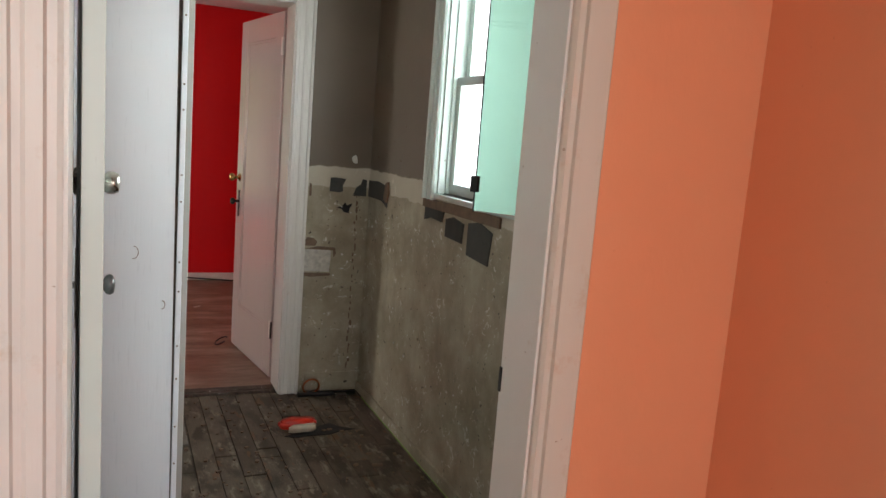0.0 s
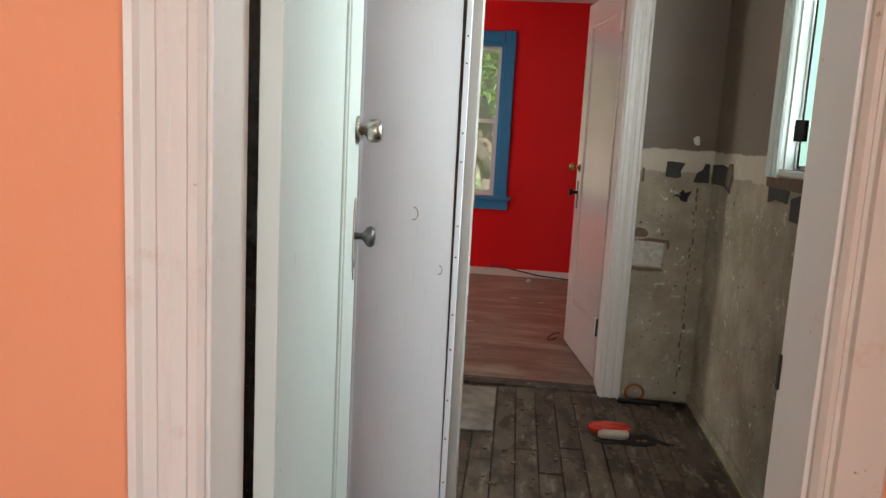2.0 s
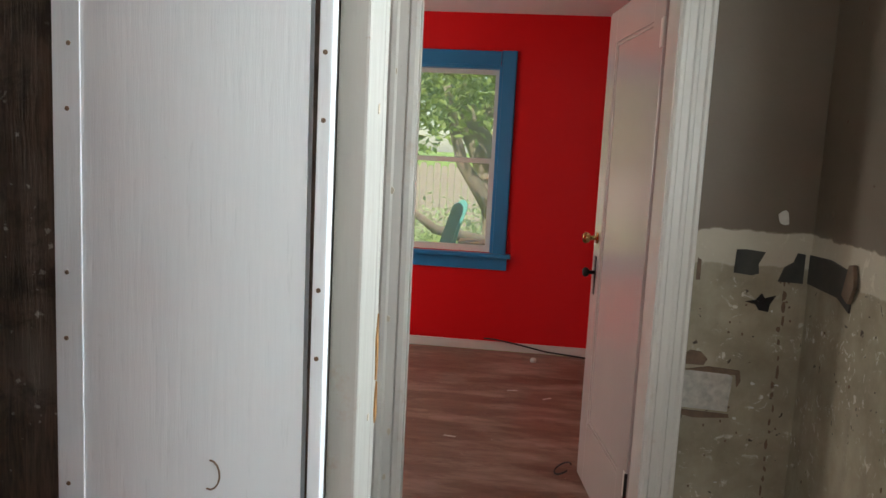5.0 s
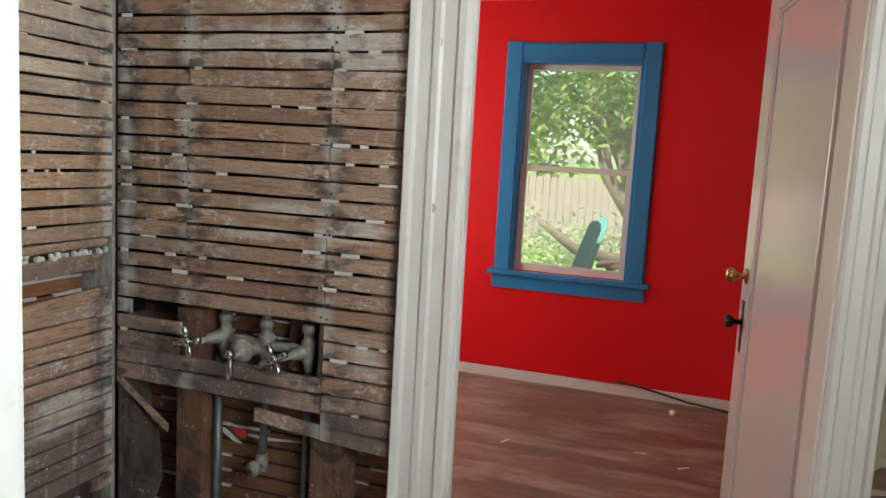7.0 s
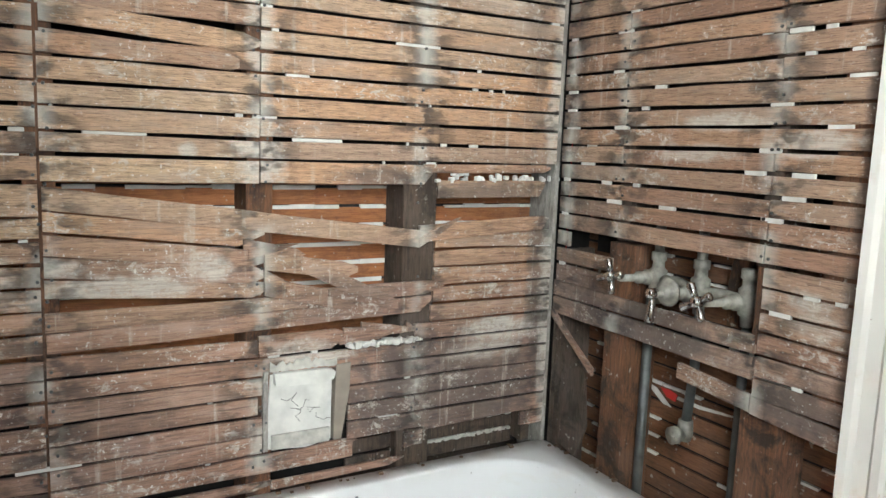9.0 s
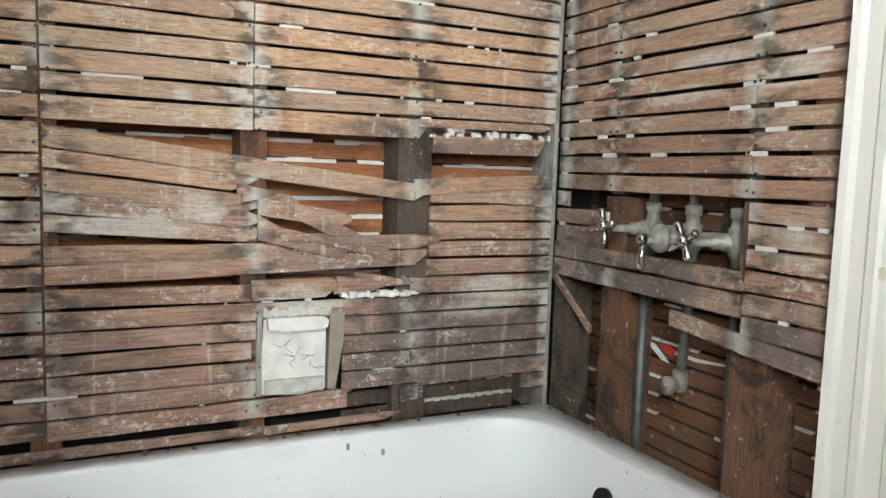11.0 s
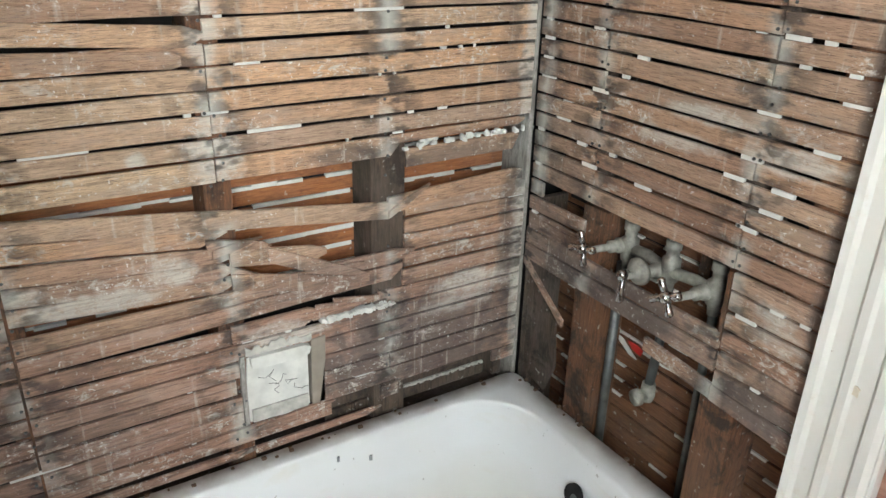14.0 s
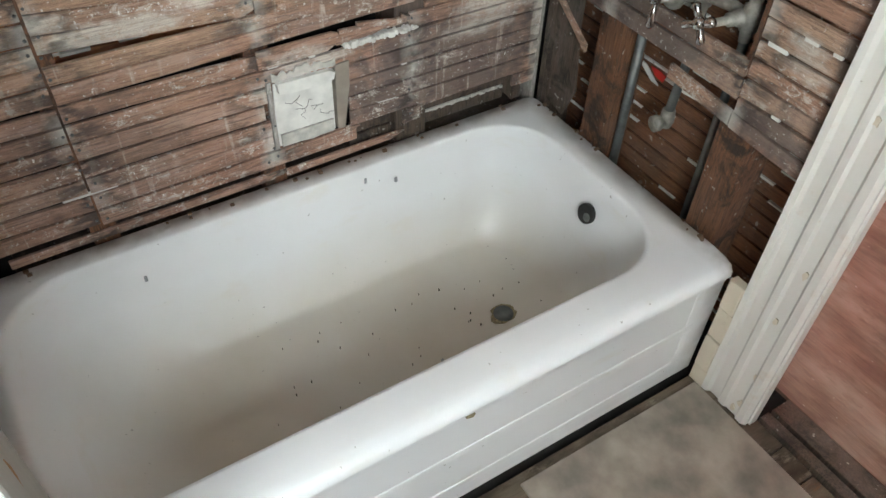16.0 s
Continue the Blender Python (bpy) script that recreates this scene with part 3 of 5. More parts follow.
BEADED = ((0.0, 0.0), (0.0, 0.012), (0.008, 0.020), (0.018, 0.020), (0.025, 0.011), (0.033, 0.011), (0.037, 0.018), (0.112, 0.018), (0.120, 0.012), (0.120, 0.0))
FLAT = ((0.0, 0.0), (0.0, 0.010), (0.012, 0.010), (0.016, 0.018), (0.112, 0.018), (0.120, 0.012), (0.120, 0.0))


def casing_up(bm, at, out, into, width, z0, z1, plane_axis=1, shape=CASING):
    """An upright moulded casing. at: edge next to the opening; out: +1 or -1 along the wall; into: face and side of the wall."""
    face, side = into
    pts = [(at + out * u / 0.12 * width, face + side * d) for u, d in shape]
    if plane_axis == 0:
        pts = [(b, a) for a, b in pts]
    return prism(bm, pts, 2, z0, z1)


def casing_over(bm, a0, a1, z, into, width, plane_axis=1, shape=CASING):
    face, side = into
    if plane_axis == 1:
        return prism(bm, [(face + side * d, z + u / 0.12 * width) for u, d in shape], 0, a0, a1)
    return prism(bm, [(face + side * d, z + u / 0.12 * width) for u, d in shape], 1, a0, a1)


def doorway(name, x0, x1, top, y0, y1, width, right, label, sides=(True, True), thin=0.0):
    t = thing(name, label, "door frame", kind="structure")
    part("jamb", boxes((x0 - 0.02, x0, y0 - 0.004, thin if thin else y1 + 0.004, 0, top), bevel=0.002), WHITE, t)
    part("jamb", boxes((x1, x1 + 0.02, y0 - 0.004, y1 + 0.004, 0, top), bevel=0.002), WHITE, t)
    part("head_jamb", boxes((x0 - 0.02, x1 + 0.02, y0 - 0.004, y1 + 0.004, top, top + 0.02), bevel=0.002), WHITE, t)
    for on, face, side in ((sides[0], y0, -1), (sides[1], y1, 1)):
        if on:
            part("casing", casing_up(bmesh.new(), x0 - 0.006, -1, (face, side), width, 0, top + width), WHITE, t, smooth=False)
            part("casing", casing_up(bmesh.new(), x1 + 0.006, 1, (face, side), right, 0, top + width, 1, BEADED if x1 < 1.65 else CASING), TAN_WHITE if x1 < 1.65 else WHITE, t)
            part("head_casing", casing_over(bmesh.new(), x0 - 0.004, x1 + 0.004, top + 0.004, (face, side), width), WHITE, t)
    return t


door_frame_1 = doorway("door_frame_1", NX0, NX1, NTOP, NY0, NY1, 0.105, 0.088, "chipped white painted moulded doorway casing in the orange wall")
door_frame_2 = doorway("door_frame_2", DX0, DX1, DTOP, FAR0, FAR1, 0.140, 0.096, "chipped white painted moulded casing of the far doorway", (True, False), 0.02)
part("strike_plate", boxes((NX1 - 0.003, NX1 - 0.0005, -2.49, -2.482, 0.885, 0.935)), BLACK_METAL, door_frame_1, "dark metal strike plate")
for k, (x, z) in enumerate(((0.872, 1.247), (0.877, 0.85), (0.862, 0.62), (0.884, 0.34), (0.868, 1.60), (0.90, 0.05), (0.888, 0.02), (0.862, 0.12), (0.905, 0.16), (0.86, 0.03), (0.872, 1.92), (0.893, 0.49))):
    part("paint_chip", prism(bmesh.new(), ragged(x, z, 0.006, 0.011, 8, 0.4, k), 1, -0.0165, -0.0135), CREAM, door_frame_2, "bare brown paint chip")

# ---- open bathroom door ----
bath_door = thing("bathroom_door", "white painted panel door standing open with two metal knobs", "door")
bath_door.matrix_world = pose(0.842, -2.466, 0.012, 0, 0, 93.0)
DW, DT, DH = 0.722, 0.034, 1.98


def panel_door(parent, w, th, h, mat, stiles=0.115, top=0.13, bottom=0.22, depth=0.009):
    """A one-panel door on the local x axis, its faces at y = 0 and y = -th."""
    part("stile", boxes((0, stiles, -th, 0, 0, h), bevel=0.002), mat, parent)
    part("stile", boxes((w - stiles, w, -th, 0, 0, h), bevel=0.002), mat, parent)
    part("rail", boxes((stiles, w - stiles, -th, 0, h - top, h), bevel=0.002), mat, parent)
    part("rail", boxes((stiles, w - stiles, -th, 0, 0, bottom), bevel=0.002), mat, parent)
    part("panel", boxes((stiles - 0.004, w - stiles + 0.004, -th + depth, -depth, bottom - 0.004, h - top + 0.004)), mat, parent)
    for ya, yb in ((-depth - 0.001, -0.003), (-th + 0.003, -th + depth + 0.001)):
        bm = bmesh.new()
        x0, x1, z0, z1, m = stiles, w - stiles, bottom, h - top, 0.014
        for r in ((x0, x0 + m, z0, z1), (x1 - m, x1, z0, z1), (x0 + m, x1 - m, z0, z0 + m), (x0 + m, x1 - m, z1 - m, z1)):
            box(bm, r[0], r[1], ya, yb, r[2], r[3], bevel=0.003)
        part("panel_moulding", bm, mat, parent)


panel_door(bath_door, DW, DT, DH, WHITE_DOOR, 0.155, 0.15, 0.24)
for z, mat, prof in ((1.196, NICKEL, ((0, 0.012), (0.018, 0.011), (0.024, 0.02), (0.034, 0.027), (0.048, 0.027), (0.058, 0.022), (0.060, 0.010))),
                     (0.945, IRON, ((0, 0.009), (0.020, 0.008), (0.026, 0.013), (0.033, 0.023), (0.042, 0.026), (0.050, 0.021), (0.053, 0.008)))):
    for s in (-1, 1):
        y = -DT if s < 0 else 0.0
        if z > 1:
            part("knob_rose", lathe(bmesh.new(), (DW - 0.035, y, z), (0, s, 0), ((0, 0.033), (0.004, 0.033), (0.008, 0.026), (0.009, 0.012)), 24), NICKEL, bath_door, "round nickel rose", True)
        else:
            pl = [(DW - 0.035 + a, z + b) for a, b in ((-0.011, -0.085), (0, -0.108), (0.011, -0.085), (0.016, -0.05), (0.016, 0.05), (0.011, 0.075), (0, 0.09), (-0.011, 0.075), (-0.016, 0.05), (-0.016, -0.05))]
            part("key_plate", prism(bmesh.new(), pl, 1, y, y + s * 0.003), NICKEL, bath_door, "worn nickel key plate")
        part("knob", lathe(bmesh.new(), (DW - 0.035, y, z), (0, s, 0), prof, 24), mat, bath_door, "polished knob" if z > 1 else "dull steel knob", True)
# brown-grey strip that paints the weaker light on the door's end face
part("door_edge", boxes((DW - 0.0005, DW + 0.001, -DT + 0.002, -0.002, 0.003, DH - 0.003)), DOOR_EDGE, bath_door, "door edge coloured dark for shade")
part("latch_plate", boxes((DW - 0.0015, DW + 0.0015, -0.028, -0.007, 1.15, 1.24)), NICKEL, bath_door)
for z in (0.25, 1.75):
    part("hinge", tube(bmesh.new(), [(-0.006, -DT + 0.034, z), (-0.006, -DT + 0.034, z + 0.09)], 0.006, 10), NICKEL, bath_door)

# ---- partition at the tub's foot ----
partition = thing("wall_partition", "white painted board partition with a battened end, at the tub's foot", "wall", kind="structure")
part("core", boxes((-0.1, 0.7515, -1.464, -1.4475, 0, H), (0.7525, 1.058, -1.4492, -1.4475, 0, H)), STUD_DARK, partition)
part("end_stud", boxes((0.985, 1.057, -1.447, -1.284, 0, H), bevel=0.002), DIMMED_WHITE, partition)
for k, (x, z, a, b) in enumerate(((1.035, 0.86, 0.014, 0.05), (1.02, 0.70, 0.02, 0.035), (1.045, 0.52, 0.008, 0.04), (1.03, 1.12, 0.007, 0.02))):
    part("paint_chip", prism(bmesh.new(), ragged(x, z, a, b, 11, 0.35, 140 + k), 1, -1.2855, -1.2825), TAN_CHIP, partition, "flaked orange-brown paint chip")
part("front_panel", prism(bmesh.new(), [(0.752, 0.0), (1.055, 0.0), (1.043, H), (0.752, H)], 1, -1.466, -1.4495), PANEL, partition)
part("edge_strip", boxes((1.0575, 1.073, -1.4685, -1.4495, 0.0, H), bevel=0.002), PANEL, partition)
part("end_board", box(bmesh.new(), 1.0585, 1.096, -1.390, -1.305, 0.0, H, 0.004), DIMMED_WHITE, partition, "chipped white end board")
part("end_board", box(bmesh.new(), 1.059, 1.095, -1.301, -1.272, 0.0, H, 0.005), DIMMED_WHITE, partition, "chipped white end board")
part("batten", boxes((0.753, 0.786, -1.4685, -1.466, 0, H), bevel=0.001), PANEL, partition)
for k, (y, z, a, b) in enumerate(((-1.281, 1.10, 0.006, 0.045), (-1.276, 1.02, 0.006, 0.03), (-1.292, 0.16, 0.012, 0.06), (-1.330, 1.42, 0.004, 0.006), (-1.325, 1.02, 0.004, 0.006), (-1.332, 0.72, 0.005, 0.02), (-1.298, 0.42, 0.01, 0.05))):
    part("paint_chip", prism(bmesh.new(), ragged(y, z, a, b, 9, 0.35, 40 + k), 0, 1.094, 1.0972), TAN_CHIP if k < 3 or k > 4 else CREAM, partition, "flaked orange-brown paint chip")
bm = bmesh.new()
for k, z in enumerate(np.arange(0.2, 2.2, 0.13)):
    for x in (0.770 + 0.004 * math.sin(k * 7), 1.065):
        lathe(bm, (x, -1.4685, z + 0.03 * math.sin(3 * k)), (0, -1, 0), ((0, 0.0028), (0.0008, 0.0028), (0.0012, 0.001)), 8)
part("nail_heads", bm, BROWN_CORE, partition)
for k, (x, z, s) in enumerate(((0.941, 0.985, 1.0), (1.02, 0.83, 0.7))):
    pts = [(x + s * 0.012 * math.cos(a), -1.4665, z + s * 0.018 * math.sin(a)) for a in np.linspace(-1.9, 1.6, 9)]
    part("paint_crack", tube(bmesh.new(), pts, 0.0011, 6), BROWN_CORE, partition)

# ---- studs and backing behind the lath ----
def stud(parent, name, x0, x1, y0, y1, z0, z1, mat):
    return part(name, box(bmesh.new(), x0, x1, y0, y1, z0, z1, 0.003), mat, parent)


for y in (-1.185, -0.79, -0.435):
    stud(wall_back, "stud", -0.105, -0.0095, y, y + (0.085 if y > -0.5 else 0.055), 0.05, H, STUD_DARK if y > -0.5 else STUD)
stud(wall_back, "corner_stud", -0.105, -0.001, -0.0175, -0.004, 0.30, H, LIMED)
part("sill_plate", box(bmesh.new(), -0.105, -0.01, -1.35, -0.03, 0.28, 0.36, 0.003), STUD_DARK, wall_back)
for x0, x1, z1, mt in ((0.184, 0.262, 0.94, STUD), (0.577, 0.660, 0.70, STUD), (0.72, 0.80, H, STUD), (0.205, 0.245, H, STUD_DARK), (0.585, 0.625, H, STUD_DARK), (0.012, 0.032, 0.90, STUD_DARK)):
    z0 = 0.0 if z1 < 1 else 0.945
    if x0 == 0.72:
        z0 = 0.72
    stud(wall_head, "stud", x0, x1, 0.0095, 0.10, z0, z1, mt)
stud(wall_head, "side_board", 0.004, 0.012, 0.0, 0.10, 0.02, 0.72, STUD_DARK)

# added near-black sheet that paints the dark between the head wall's laths
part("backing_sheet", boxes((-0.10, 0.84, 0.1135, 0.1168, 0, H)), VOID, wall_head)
# backing laths of the rooms behind, with plaster squeezed between them
backing_mesh_y = box(bmesh.new(), -0.1065, -0.100, -1.35, 0.0, 0.0, 0.036)
me_by = bpy.data.meshes.new("backing_lath")
backing_mesh_y.to_mesh(me_by), backing_mesh_y.free()
me_by.materials.append(BACKING)
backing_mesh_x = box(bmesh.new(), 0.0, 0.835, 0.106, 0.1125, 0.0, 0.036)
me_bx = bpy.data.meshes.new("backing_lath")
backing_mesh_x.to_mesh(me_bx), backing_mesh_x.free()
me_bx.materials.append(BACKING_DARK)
for k in range(22):
    if 8 <= k < 17:
        ob = new("backing_lath", me_by)
        ob.parent, ob.location = wall_back, (0, 0, 0.36 + 0.043 * k)
    ob = new("backing_lath", me_bx)
    ob.parent, ob.location = wall_head, (0, 0, 0.06 + 0.043 * k)
rr = random.Random(5)
bm = bmesh.new()
for k in range(8, 17):
    for s in range(24):
        if rr.random() < 0.85:
            y = -1.34 + s * 0.056
            box(bm, -0.1075, -0.0985 + rr.uniform(-0.002, 0.002), y, y + 0.058, 0.393 + 0.043 * k, 0.401 + 0.043 * k + rr.uniform(-0.002, 0.003))
part("plaster_keys", bm, WHITE_PLASTER, wall_back, kind="stuff")
bm = bmesh.new()
for k in range(22):
    for s in range(14):
        if rr.random() < 0.25:
            x = s * 0.058
            box(bm, x, x + 0.055, 0.1045 + rr.uniform(-0.001, 0.001), 0.113, 0.094 + 0.043 * k, 0.100 + 0.043 * k + rr.uniform(-0.002, 0.002))
part("plaster_keys", bm, WHITE_PLASTER, wall_head, kind="stuff")


# ---- laths, one by one ----
def lath_bm(a0, a1, za, zb, w, lo, hi, axis, r, ragged_end=0.0):
    """A lath from a0 to a1 along the wall, centre heights za and zb, width w, between depths lo and hi."""
    n = max(2, int(abs(a1 - a0) / 0.11))
    bm = bmesh.new()
    rows = []
    for i in range(n + 1):
        f = i / n
        if ragged_end and i == n - 1:
            f = max(f, 1.0 - 0.035 / abs(a1 - a0))
        a, z = a0 + (a1 - a0) * f, za + (zb - za) * f
        w0 = w / 2 + r.uniform(-0.0014, 0.0014)
        w1 = w / 2 + r.uniform(-0.0014, 0.0014)
        if ragged_end and i == n:
            w0, w1, a = w0 * r.uniform(-0.6, 0.7), w1 * r.uniform(0.2, 1.0), a + r.uniform(-1, 1) * ragged_end
        d = r.uniform(-0.0012, 0.0012)
        ring = []
        for dz, dd in ((-w0, lo), (-w0, hi + d - 0.001 * (1 if hi > lo else -1)), (-w0 + 0.0012, hi + d), (w1 - 0.0012, hi + d), (w1, hi + d - 0.001 * (1 if hi > lo else -1)), (w1, lo)):
            ring.append(bm.verts.new((dd, a, z + dz) if axis == 1 else (a, dd, z + dz)))
        rows.append(ring)
    for p, q in zip(rows, rows[1:]):
        for k in range(6):
            bm.faces.new((p[k], p[(k + 1) % 6], q[(k + 1) % 6], q[k]))
    bm.faces.new(rows[0]), bm.faces.new(rows[-1][::-1])
    return bm


def cut(spans, lo, hi):
    out = []
    for a, b in spans:
        if hi <= a or lo >= b:
            out.append((a, b))
        else:
            out += [s for s in ((a, lo), (hi, b)) if s[1] - s[0] > 0.02]
    return out


rl = random.Random(11)
# heights of the slots between the laths: a lower and an upper run, with the broken band between them
SLOTS_BACK = [0.951 - 0.0427 * k for k in range(12, -1, -1)] + [0.994, 1.055] + [1.1037 + 0.0428 * k for k in range(28)]
BACK_CUTS = ((-1.155, -0.77, 1.30, 1.37), (-1.155, -0.017, 0.955, 1.05), (-1.155, -0.50, 0.825, 0.95), (-0.50, -0.355, 0.80, 1.05), (-0.355, -0.03, 0.985, 1.10), (-0.355, -0.02, 0.955, 0.99),
             (-0.757, -0.562, 0.484, 0.66), (-0.372, -0.085, 0.40, 0.482), (-0.57, -0.40, 0.70, 0.735), (-1.155, -0.36, 0.745, 0.775), (-0.55, -0.42, 0.44, 0.480))


def back_lath(a, b, z, tilt, w, dep, torn=0.0, label=""):
    part("lath", lath_bm(a, b, z - tilt, z + tilt, w, dep - 0.009, dep, 1, rl, torn), LATH_BACK, wall_back, label)


keys = bmesh.new()
for zl, zh in zip(SLOTS_BACK, SLOTS_BACK[1:]):
    z, pitch = (zl + zh) / 2, zh - zl
    if zh > H - 0.01:
        break
    spans = [(-1.444, -1.160), (-1.155, -0.017)]
    if z > 1.06 or rl.random() < 0.35:
        spans = cut(spans, -0.7665, -0.7635)
    if z > 1.50 or (z < 0.95 and rl.random() < 0.5):
        spans = cut(spans, -0.397, -0.394)
    for y0, y1, z0, z1 in BACK_CUTS:
        if z0 < z < z1:
            spans = cut(spans, y0, y1)
    for a, b in spans:
        torn = 0.012 if any(abs(b - c[0]) < 0.003 and c[2] < z < c[3] and c[2] > 0.69 for c in BACK_CUTS) else 0.0
        back_lath(a, b, z, rl.uniform(-0.0022, 0.0022), pitch - (rl.choice((0.0035, 0.005, 0.006, 0.007)) if z < 0.93 else rl.choice((0.004, 0.005, 0.006, 0.007, 0.008))), rl.uniform(-0.0015, 0.002), torn)
    # plaster left in the slots
    y = -1.40
    while y < -0.05:
        length = rl.choice((0.006, 0.01, 0.015, 0.025, 0.05, 0.11))
        inside = any(c[0] - 0.02 < y < c[1] + 0.02 and c[2] - 0.03 < z < c[3] + 0.01 for c in BACK_CUTS)
        near = min(abs(y - j) for j in JOINTS_BACK) < 0.06
        if not inside and rl.random() < (0.42 if near else 0.22) * (1.0 if z > 1.06 else 0.35):
            box(keys, -0.008, -0.0025 + rl.uniform(-0.002, 0.001), y, min(y + length, -0.02), zh - 0.0046 + rl.uniform(0, 0.001), zh + 0.0046 - rl.uniform(0, 0.002), 0.0012, None, 1)
        y += length + rl.uniform(0.015, 0.09)
part("plaster_remnants", keys, WHITE_PLASTER, wall_back, kind="stuff")

# sprung and broken laths of the back wall: from y, z to y, z, width, depth
for a, za, b, zb, w, d in (
        (-1.154, 1.028, -0.365, 0.929, 0.040, 0.006), (-1.154, 0.986, -0.775, 0.945, 0.037, 0.003), (-1.154, 0.943, -0.752, 0.902, 0.037, 0.002),
        (-1.154, 0.903, -0.745, 0.868, 0.036, 0.003), (-1.154, 0.862, -0.745, 0.838, 0.034, 0.001),
        (-0.80, 0.936, -0.655, 0.905, 0.022, 0.010), (-0.79, 0.915, -0.70, 0.93, 0.016, 0.014), (-0.757, 0.898, -0.55, 0.868, 0.036, 0.012),
        (-0.68, 0.892, -0.455, 0.786, 0.034, 0.016), (-0.757, 0.872, -0.675, 0.826, 0.020, 0.009), (-0.757, 0.846, -0.555, 0.798, 0.038, 0.013),
        (-0.71, 0.832, -0.45, 0.823, 0.014, 0.015), (-0.62, 0.828, -0.50, 0.795, 0.016, 0.019), (-0.66, 0.802, -0.56, 0.812, 0.018, 0.008),
        (-0.53, 0.820, -0.35, 0.822, 0.032, 0.006), (-1.154, 0.762, -0.36, 0.786, 0.036, 0.009), (-0.767, 0.722, -0.56, 0.724, 0.036, 0.005),
        (-0.58, 0.735, -0.42, 0.726, 0.016, 0.008), (-0.585, 0.719, -0.46, 0.722, 0.028, 0.001), (-0.54, 0.748, -0.44, 0.733, 0.012, 0.014), (-0.43, 0.742, -0.40, 0.725, 0.012, 0.012),
        (-0.352, 1.046, -0.03, 1.049, 0.042, 0.001), (-0.39, 1.093, -0.02, 1.096, 0.020, 0.002), (-0.40, 0.945, -0.02, 0.967, 0.036, 0.006), (-0.40, 0.925, -0.31, 0.975, 0.018, 0.011),
        (-1.150, 1.352, -0.765, 1.326, 0.038, 0.006), (-1.150, 1.305, -0.79, 1.288, 0.030, 0.002),
        (-1.35, 0.409, -0.74, 0.411, 0.020, -0.004), (-0.735, 0.408, -0.42, 0.411, 0.018, -0.004), (-0.735, 0.465, -0.55, 0.480, 0.022, 0.004), (-0.37, 0.485, -0.05, 0.492, 0.020, -0.002)):
    part("lath", lath_bm(a, b, za, zb, w, d - 0.008, d, 1, rl, 0.02), LATH_BACK, wall_back, "sprung broken lath")
# crushed plaster on two ledges
bm = bmesh.new()
for s in range(40):
    y = -0.347 + s * 0.0078
    box(bm, -0.012, -0.001 + rl.uniform(-0.003, 0.003), y, y + rl.uniform(0.006, 0.014), 1.066 + rl.uniform(-0.002, 0.003), 1.079 + rl.uniform(-0.005, 0.004), 0.002, pose(0, 0, 0, rl.uniform(-2, 2)), 1)
for s in range(44):
    y = -0.57 + s * 0.0042
    box(bm, -0.01, 0.006 + rl.uniform(-0.003, 0.006), y, y + rl.uniform(0.004, 0.014), 0.695 + rl.uniform(-0.003, 0.003), 0.703 + rl.uniform(-0.003, 0.007), 0.002, None, 1)
part("plaster_ledge", bm, WHITE_PLASTER, wall_back, kind="stuff")
# small open bays just over the tub
for y0, y1, z0, z1 in ((-0.415, -0.375, 0.40, 0.482), (-0.083, -0.055, 0.40, 0.484)):
    part("stud_end", box(bmesh.new(), -0.06, -0.002, y0, y1, z0, z1, 0.003), STUD_DARK, wall_back, "dark rotten stud end")
# backing laths of the low bays, their shade painted with the dark timber
for z in (0.405, 0.447):
    part("rot_board", box(bmesh.new(), -0.05, -0.04, -0.55, -0.085, z - 0.018, z + 0.017, 0.003), STUD_DARK, wall_back, "backing board coloured dark for shade")
bm = bmesh.new()
for z in (0.426, 0.470):
    for s in range(34):
        y = -0.37 + s * 0.0082
        box(bm, -0.05, -0.036 + rl.uniform(-0.003, 0.003), y, y + 0.0084, z - 0.004 + rl.uniform(-0.003, 0.002), z + 0.002 + rl.uniform(-0.002, 0.003))
part("plaster_keys", bm, SLOT_PLASTER, wall_back, kind="stuff")

# walled-up soap dish recess
niche = thing("soap_dish_recess", "cracked white plaster block set in a lath wall", "plaster block")
part("block", prism(bmesh.new(), [(-0.742, 0.490), (-0.66, 0.482), (-0.602, 0.492), (-0.601, 0.655), (-0.66, 0.662), (-0.738, 0.664), (-0.744, 0.57)], 0, -0.030, -0.004), WHITE_PLASTER, niche)
part("lip", prism(bmesh.new(), [(-0.732, 0.634), (-0.70, 0.630), (-0.625, 0.628), (-0.602, 0.634), (-0.598, 0.650), (-0.612, 0.658), (-0.735, 0.660)], 0, -0.006, 0.012), WHITE_PLASTER, niche)
part("shelf", box(bmesh.new(), -0.006, 0.002, -0.738, -0.605, 0.488, 0.522, 0.004), SLOT_PLASTER, niche, "greyed mortar band")
part("side_post", prism(bmesh.new(), [(-0.598, 0.492), (-0.580, 0.490), (-0.562, 0.60), (-0.560, 0.664), (-0.594, 0.662)], 0, -0.03, 0.004), DUSTY_BOARD, niche, "pale bare wooden side post")
part("side_post", box(bmesh.new(), -0.03, 0.003, -0.756, -0.745, 0.488, 0.664, 0.002), LIMED, niche, "limed wooden side strip")
for k in range(5):
    r = random.Random(70 + k)
    p, pts = Vector((-0.0035, r.uniform(-0.70, -0.63), r.uniform(0.54, 0.60))), []
    for s in range(6):
        pts.append(tuple(p))
        p = p + Vector((0, r.uniform(-0.016, 0.018), r.uniform(-0.014, 0.016)))
    part("crack", tube(bmesh.new(), pts, 0.0006, 5), MORTAR, niche)
